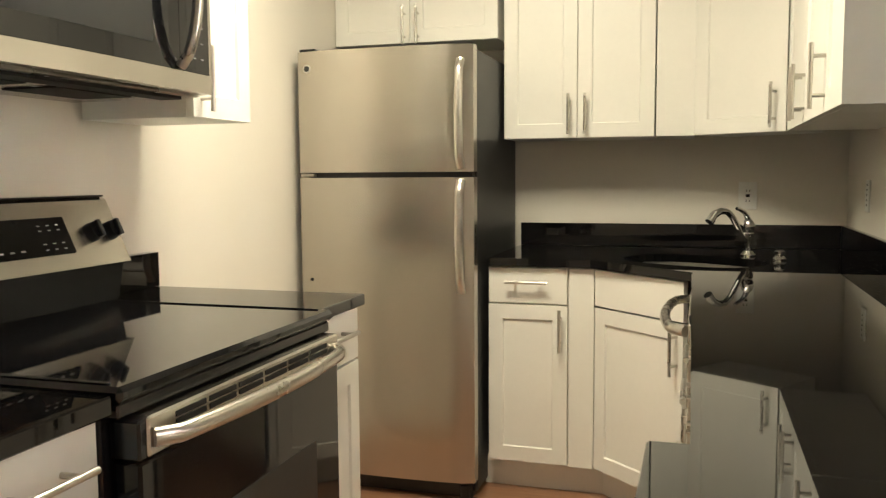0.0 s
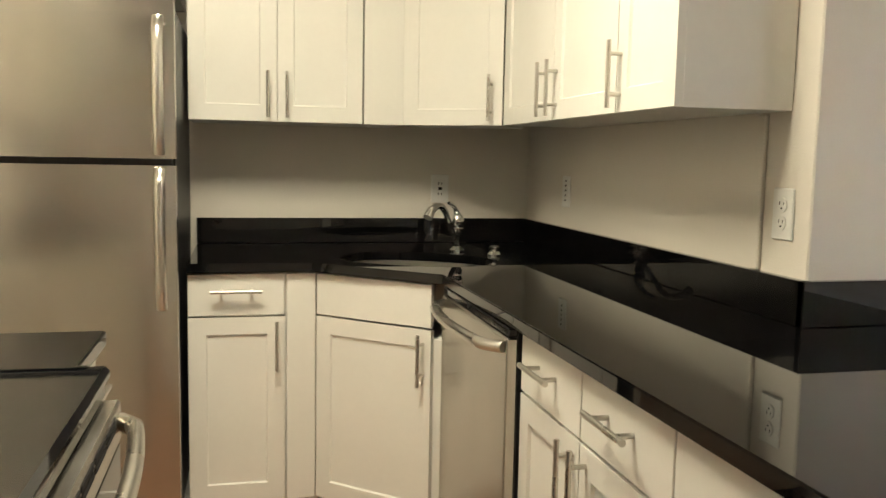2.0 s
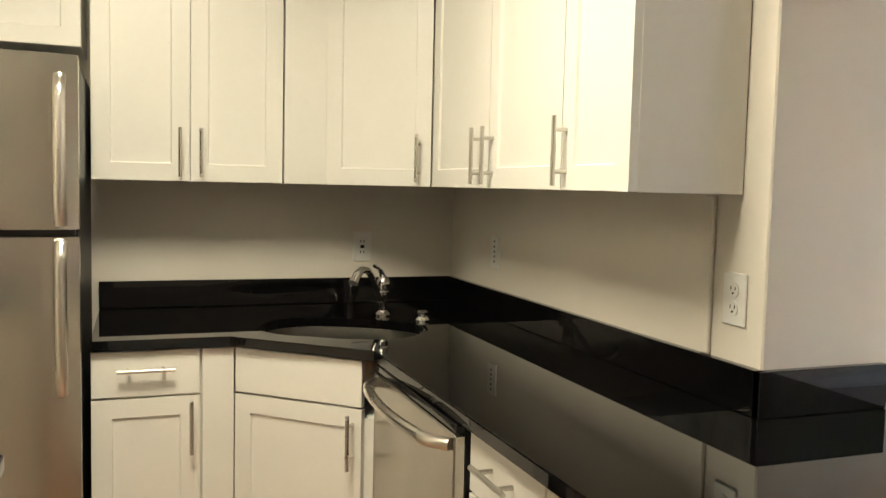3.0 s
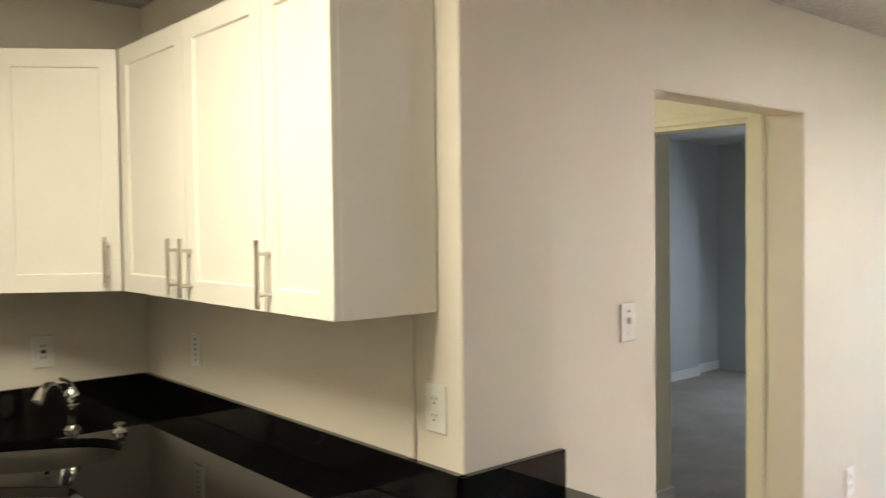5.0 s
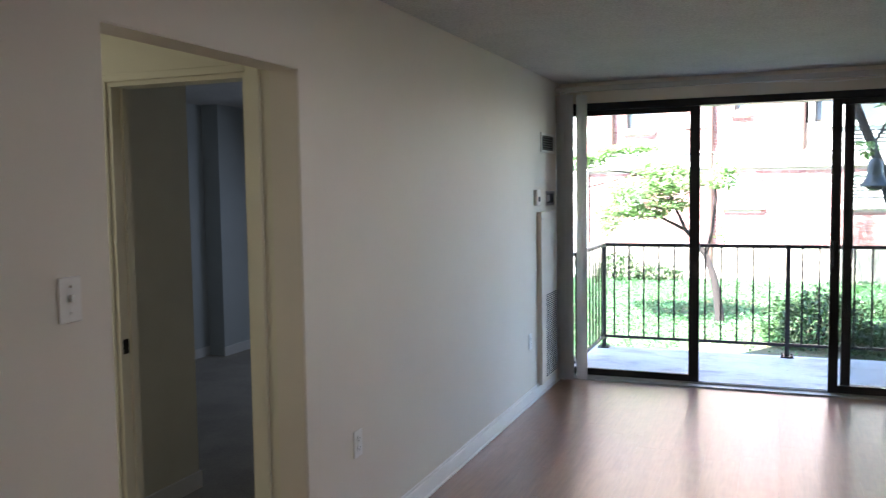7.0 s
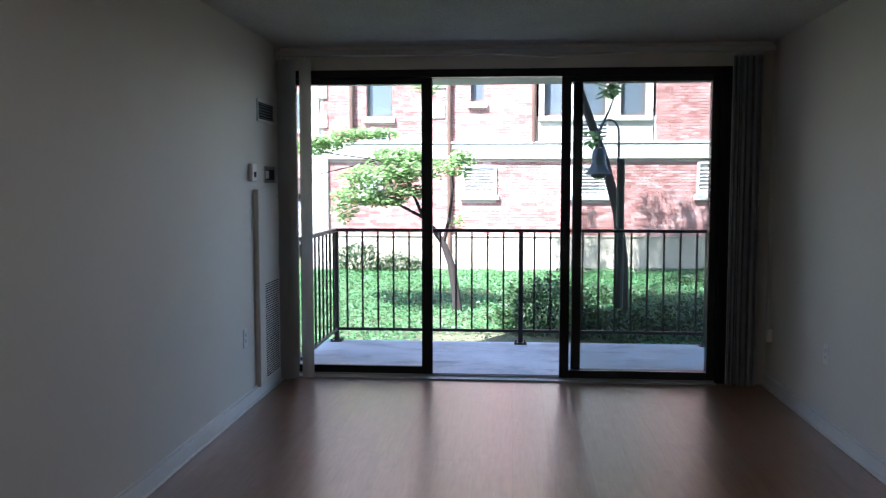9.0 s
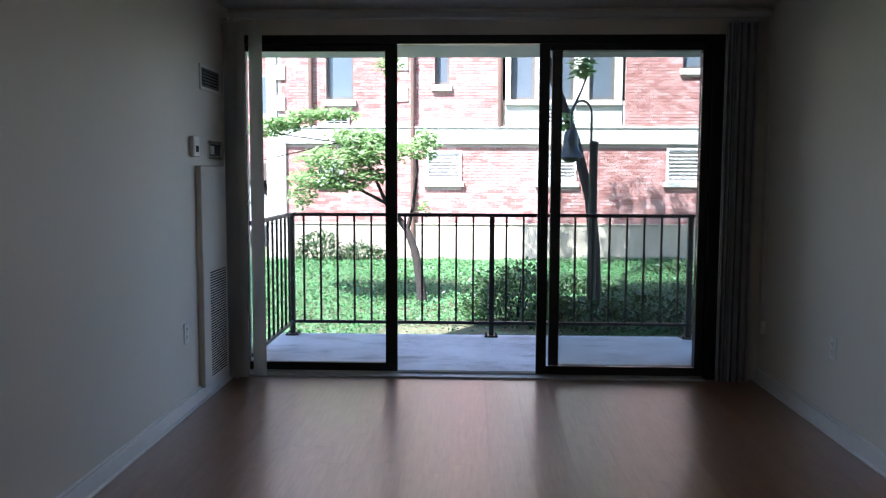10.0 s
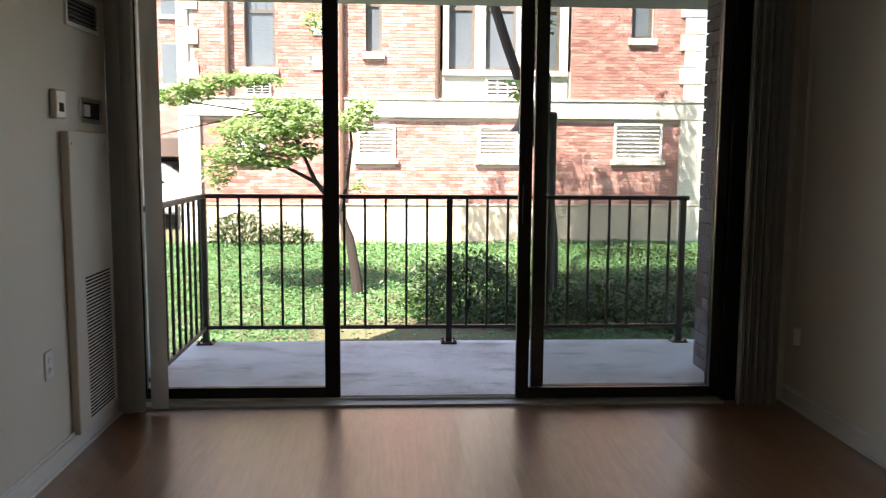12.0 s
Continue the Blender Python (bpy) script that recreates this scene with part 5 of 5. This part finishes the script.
def window_unit(parent, y0, y1, z0, z1, deep=0.16, bars=True):
    """A recessed sash window in the facade."""
    f = part("window", boxes((F + deep - 0.04, F + deep, y0, y0 + 0.05, z0, z1), (F + deep - 0.04, F + deep, y1 - 0.05, y1, z0, z1), (F + deep - 0.04, F + deep, y0 + 0.05, y1 - 0.05, z0, z0 + 0.06), (F + deep - 0.04, F + deep, y0 + 0.05, y1 - 0.05, z1 - 0.05, z1)), M["sash"], parent, smooth=False)
    zm = (z0 + z1) / 2
    part("meeting_rail", boxes((F + deep - 0.045, F + deep - 0.005, y0 + 0.05, y1 - 0.05, zm - 0.025, zm + 0.025)), M["sash"], f, smooth=False)
    part("pane", boxes((F + deep - 0.02, F + deep - 0.012, y0 + 0.05, y1 - 0.05, z0 + 0.06, z1 - 0.05)), M["far_pane"], f, smooth=False)
    if bars:
        for k in (1, 2):
            y = y0 + (y1 - y0) * k / 3
            part("glazing_bar", boxes((F + deep - 0.03, F + deep - 0.021, y - 0.01, y + 0.01, zm + 0.025, z1 - 0.05)), M["sash"], f, smooth=False)
        part("glazing_bar", boxes((F + deep - 0.031, F + deep - 0.0215, y0 + 0.05, y1 - 0.05, (zm + z1) / 2 - 0.01, (zm + z1) / 2 + 0.01)), M["sash"], f, smooth=False)


def sill(parent, y0, y1, z, h=0.11):
    part("sill", boxes((F - 0.06, F + 0.14, y0 - 0.05, y1 + 0.05, z - h, z), bevel=0.006), M["limestone"], parent, "limestone sill")


def louver(parent, y0, y1, z0, z1):
    f = part("vent", boxes((F - 0.03, F + 0.06, y0, y0 + 0.04, z0, z1), (F - 0.03, F + 0.06, y1 - 0.04, y1, z0, z1), (F - 0.03, F + 0.06, y0 + 0.04, y1 - 0.04, z0, z0 + 0.04), (F - 0.03, F + 0.06, y0 + 0.04, y1 - 0.04, z1 - 0.04, z1)), M["vent"], parent, "pale painted louvred vent", smooth=False)
    part("backing", boxes((F + 0.05, F + 0.06, y0 + 0.04, y1 - 0.04, z0 + 0.04, z1 - 0.04)), M["slot"], f, smooth=False)
    n = 8
    for k in range(n):
        z = z0 + 0.04 + (z1 - z0 - 0.08) * (k + 0.5) / n
        bm = bmesh.new()
        box(bm, -0.028, 0.028, y0 + 0.04, y1 - 0.04, -0.006, 0.006, 0, pose(F + 0.015, 0, z, 0, 32, 0))
        part("slat", bm, M["vent"], f, smooth=False)
    sill(parent, y0, y1, z0, 0.09)


def ac_unit(parent, y0, y1, z0, z1):
    a = part("air_conditioner", boxes((F - 0.05, F + 0.1, y0, y1, z0, z1), bevel=0.006), M["vent"], parent, "window air conditioner with a slatted front")
    for k in range(3):
        for j in range(4):
            ya, yb = y0 + 0.03 + (y1 - y0 - 0.06) * k / 3, y0 + 0.015 + (y1 - y0 - 0.06) * (k + 1) / 3
            z = z0 + 0.04 + (z1 - z0 - 0.06) * j / 4
            part("slot", boxes((F - 0.053, F - 0.049, ya, yb, z, z + 0.03)), M["slot"], a, smooth=False)


def facade():
    t = thing("brick_building", pose(0, 0, 0), "red brick building with limestone trim and basement vents", "building")
    yl, yr, zt = 4.54, -4.25, 6.6
    wins = [(2.955, 3.46, 2.66, 4.5), (1.20, 1.47, 2.93, 4.5), (-3.38, -3.0, 3.215, 4.4), (0.09, -1.80, 2.655, 4.7)]
    vents = [(0.975, 1.615, 1.175, 1.735), (-1.12, -0.42, 1.175, 1.738), (-3.585, -2.75, 1.18, 1.80), (3.15, 3.61, 1.17, 1.565)]
    acs = [(3.03, 3.47, 2.19, 2.42)]
    holes = [(min(w[0], w[1]), max(w[0], w[1]), w[2], w[3]) for w in wins]
    holes = [(a - (0.18 if b - a > 1.5 else 0), b + (0.14 if b - a > 1.5 else 0), z0 - (0.62 if b - a > 1.5 else 0.1), z1) for a, b, z0, z1 in holes]
    holes += [(a, b, z0 - 0.09, z1) for a, b, z0, z1 in vents] + acs
    # backing wall, cut round the windows
    rows, ys = [], sorted({yr, yl, *[h[0] for h in holes[:4]], *[h[1] for h in holes[:4]]})
    for a, b in zip(ys, ys[1:]):
        mid, cuts = (a + b) / 2, sorted((w[2], w[3]) for w, h in zip(wins, holes) if h[0] < (a + b) / 2 < h[1])
        z = -0.6
        for c0, c1 in cuts:
            rows.append((F + 0.012, F + 0.4, a, b, z, c0))
            z = c1
        rows.append((F + 0.012, F + 0.4, a, b, z, zt))
    for row in rows:
        part("wall", boxes(row), M["mortar"], t, smooth=False)
    # solid near-black block stands in for the unlit rooms behind the windows
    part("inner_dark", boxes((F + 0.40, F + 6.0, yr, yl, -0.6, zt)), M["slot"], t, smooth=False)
    part("roof", boxes((F - 0.25, F + 6.2, yr - 0.2, yl + 0.2, zt, zt + 0.25)), M["limestone"], t, smooth=False)
    part("plinth", boxes((F - 0.05, F + 0.012, yr, yl, -0.7, 0.39), bevel=0.005), M["plinth"], t, "rendered pale stone plinth")
    part("plinth_cap", boxes((F - 0.07, F + 0.012, yr, yl, 0.39, 0.415), bevel=0.004), M["plinth"], t)
    part("band", boxes((F - 0.07, F + 0.02, yr - 0.03, yl, 1.86, 2.145), bevel=0.01), M["limestone"], t, "limestone band course")
    part("band_cap", boxes((F - 0.09, F + 0.02, yr - 0.03, yl, 2.146, 2.18), bevel=0.006), M["limestone"], t)
    for y0, y1, z0, z1 in wins[:3]:
        window_unit(t, y0, y1, z0, z1)
        sill(t, y0, y1, z0)
    # triple window in a limestone surround
    part("surround", boxes((F - 0.03, F + 0.16, 0.09, 0.185, 2.18, 4.9), (F - 0.03, F + 0.16, -1.92, -1.80, 2.18, 4.9), (F - 0.03, F + 0.16, -1.80, 0.09, 2.18, 2.56), (F - 0.03, F + 0.16, -1.80, 0.09, 4.7, 4.9)), M["limestone"], t, "limestone window surround", smooth=False)
    part("sill", boxes((F - 0.09, F + 0.12, -1.88, 0.19, 2.561, 2.655), bevel=0.006), M["limestone"], t, "limestone sill")
    for a, b in ((-0.36, 0.09), (-1.06, -0.53), (-1.80, -1.33)):
        window_unit(t, a, b, 2.655, 4.7)
    part("mullion", boxes((F + 0.02, F + 0.16, -0.53, -0.36, 2.655, 4.7)), M["limestone"], t, smooth=False)
    part("mullion", boxes((F + 0.02, F + 0.16, -1.33, -1.06, 2.655, 4.7)), M["limestone"], t, smooth=False)
    ac_unit(t, -1.10, -0.52, 2.225, 2.555)
    ac_unit(t, *acs[0])
    for v in vents:
        louver(t, *v)
    # quoins
    k, z = 0, 2.185
    while z < 6.4:
        w = 0.33 if k % 2 else 0.17
        part("quoin", boxes((F - 0.03, F + 0.02, yl - w, yl + 0.02, z, z + 0.27), bevel=0.008), M["limestone"], t)
        part("quoin", boxes((F - 0.03, F + 0.02, yr - 0.02, yr + 0.24 + w / 2, z, z + 0.27), bevel=0.008), M["limestone"], t)
        z += 0.278
        k += 1
    for z in (2.63, 3.19, 3.75):
        part("quoin", boxes((F - 0.02, F + 0.02, 1.95, 2.35, z, z + 0.27), bevel=0.008), M["limestone"], t)
    part("corner_pier", boxes((F - 0.06, F + 0.02, 4.205, yl + 0.02, -0.6, 1.86), bevel=0.008), M["limestone"], t)
    part("corner_pier", boxes((F - 0.06, F + 0.02, yr - 0.02, yr + 0.37, -0.6, 1.86), bevel=0.008), M["limestone"], t)
    for y, z0 in ((3.73, 2.18), (1.865, -0.2), (0.28, 2.18)):
        bm = bmesh.new()
        rod(bm, (F - 0.07, y, z0), (F - 0.07, y, zt), 0.04, 10)
        part("downpipe", bm, M["pipe"], t, "rusty brown downpipe")
    near, rest = [], []
    for a, b, c, d, pick in ((yr + 0.37, 4.205, 0.42, 1.855, (-0.40, 0.95, 0.4, 1.85)), (yr + 0.30, yl - 0.25, 2.185, 5.2, (0.30, 1.15, 2.18, 3.6))):
        n2, r2 = brick_fill(F + 0.018, a, b, c, d, holes, pick)
        near += n2[:150]
        rest += r2 + n2[150:]
    for x, y, z, w in near:
        ob = new("brick", BRICK)
        ob.parent = t
        ob.location = (x, y, z)
    bricks_joined(rest, t)


def far_wing():
    t = thing("brick_wing", pose(0, 0, 0), "farther red brick wing of the building with a low garage", "building")
    X = 24.0
    part("wall", boxes((X + 0.012, X + 4, 4.6, 14, -0.6, 8)), M["mortar"], t, smooth=False)
    part("roof", boxes((X - 0.2, X + 4.2, 4.5, 14.1, 8, 8.3)), M["limestone"], t, smooth=False)
    near, rest = brick_fill(X + 0.018, 4.7, 10.0, 0.0, 7.0, [(6.35, 6.75, 4.6, 5.7), (6.35, 6.75, 2.9, 3.9)], None)
    bricks_joined(rest, t)
    for z0, z1 in ((4.6, 5.7), (2.9, 3.9)):
        w = part("window", boxes((X - 0.01, X + 0.02, 6.35, 6.75, z0, z1)), M["far_pane"], t, smooth=False)
        part("sill", boxes((X - 0.06, X + 0.02, 6.28, 6.82, z0 - 0.1, z0)), M["limestone"], t, smooth=False)
    g = thing("garage", pose(0, 0, 0), "low dark brown garage roof and shaded opening", "garage")
    part("canopy", boxes((20.0, 23.9, 4.7, 9.5, 1.15, 1.55), bevel=0.02), M["roof_brown"], g)
    # shade under the canopy is put into this panel's near-black colour
    part("shade_backing", boxes((23.4, 23.9, 4.7, 9.5, -0.45, 1.15)), M["slot"], g)


def parked_car():
    t = thing("car", pose(20.2, 6.2, ground_height(16.5, 6.2) - 0.06, 0, 0, 82), "silver car parked beyond the railing", "car")
    bm = bmesh.new()
    side = [(-2.1, 0.35), (-2.1, 0.75), (-1.95, 0.86), (-1.0, 0.95), (-0.45, 1.38), (0.9, 1.40), (1.55, 1.0), (2.1, 0.92), (2.15, 0.4)]
    vs = [[bm.verts.new((x, y, z)) for x, z in side] for y in (-0.85, 0.85)]
    n = len(side)
    for k in range(n):
        bm.faces.new((vs[0][k], vs[0][(k + 1) % n], vs[1][(k + 1) % n], vs[1][k]))
    bm.faces.new(vs[0][::-1]), bm.faces.new(vs[1])
    bmesh.ops.bevel(bm, geom=list(bm.edges), offset=0.05, segments=2, affect="EDGES")
    body = part("body", bm, M["car_white"], t)
    for y in (-0.853, 0.853):
        bm = bmesh.new()
        pts = [(-0.85, 0.98), (-0.40, 1.32), (0.85, 1.34), (1.35, 1.0)]
        vv = [[bm.verts.new((x, y + o, z)) for x, z in pts] for o in (-0.004, 0.004)]
        bm.faces.new(vv[0]), bm.faces.new(vv[1][::-1])
        for k in range(4):
            bm.faces.new((vv[0][k], vv[0][(k + 1) % 4], vv[1][(k + 1) % 4], vv[1][k]))
        part("side_window", bm, M["black_glass"], t, smooth=False)
    for x in (-1.35, 1.35):
        for y in (-0.80, 0.80):
            bm = bmesh.new()
            rod(bm, (x, y - 0.1, 0.32), (x, y + 0.1, 0.32), 0.32, 20)
            w = part("wheel", bm, M["tyre"], t, "black tyre")
            bm = bmesh.new()
            rod(bm, (x, y - 0.105, 0.32), (x, y + 0.105, 0.32), 0.19, 16)
            part("rim", bm, M["nickel"], w)


far_wing()
parked_car()


# ---- floor planks and facade bricks ----
def planks():
    t = thing("floor", pose(0, 0, 0), "reddish brown oak laminate plank floor", "floor")
    tagged(t, kind="structure")
    W, L = 0.195, 1.38
    me = mesh_of("plank", boxes((-L / 2 + 0.0002, L / 2 - 0.0002, -W / 2 + 0.0002, W / 2 - 0.0002, -0.012, 0.0)), M["floor"])
    cut = {}
    rows = int((YN - YS) / W) + 1
    for j in range(rows):
        y = YS + (j + 0.5) * W
        y1 = XE - 0.02
        x = XW - random.Random(j).uniform(0.1, 1.2)
        while x < y1:
            c = x + L / 2
            if y - W / 2 < YD or c < XP1:
                ob = new("plank", me)
                ob.parent = t
                if x + L > y1:
                    ob.scale.x = (y1 - x) / L
                    c = (x + y1) / 2
                ob.location = (c, min(y, YN - W / 2), 0)
            x += L


planks()
facade()
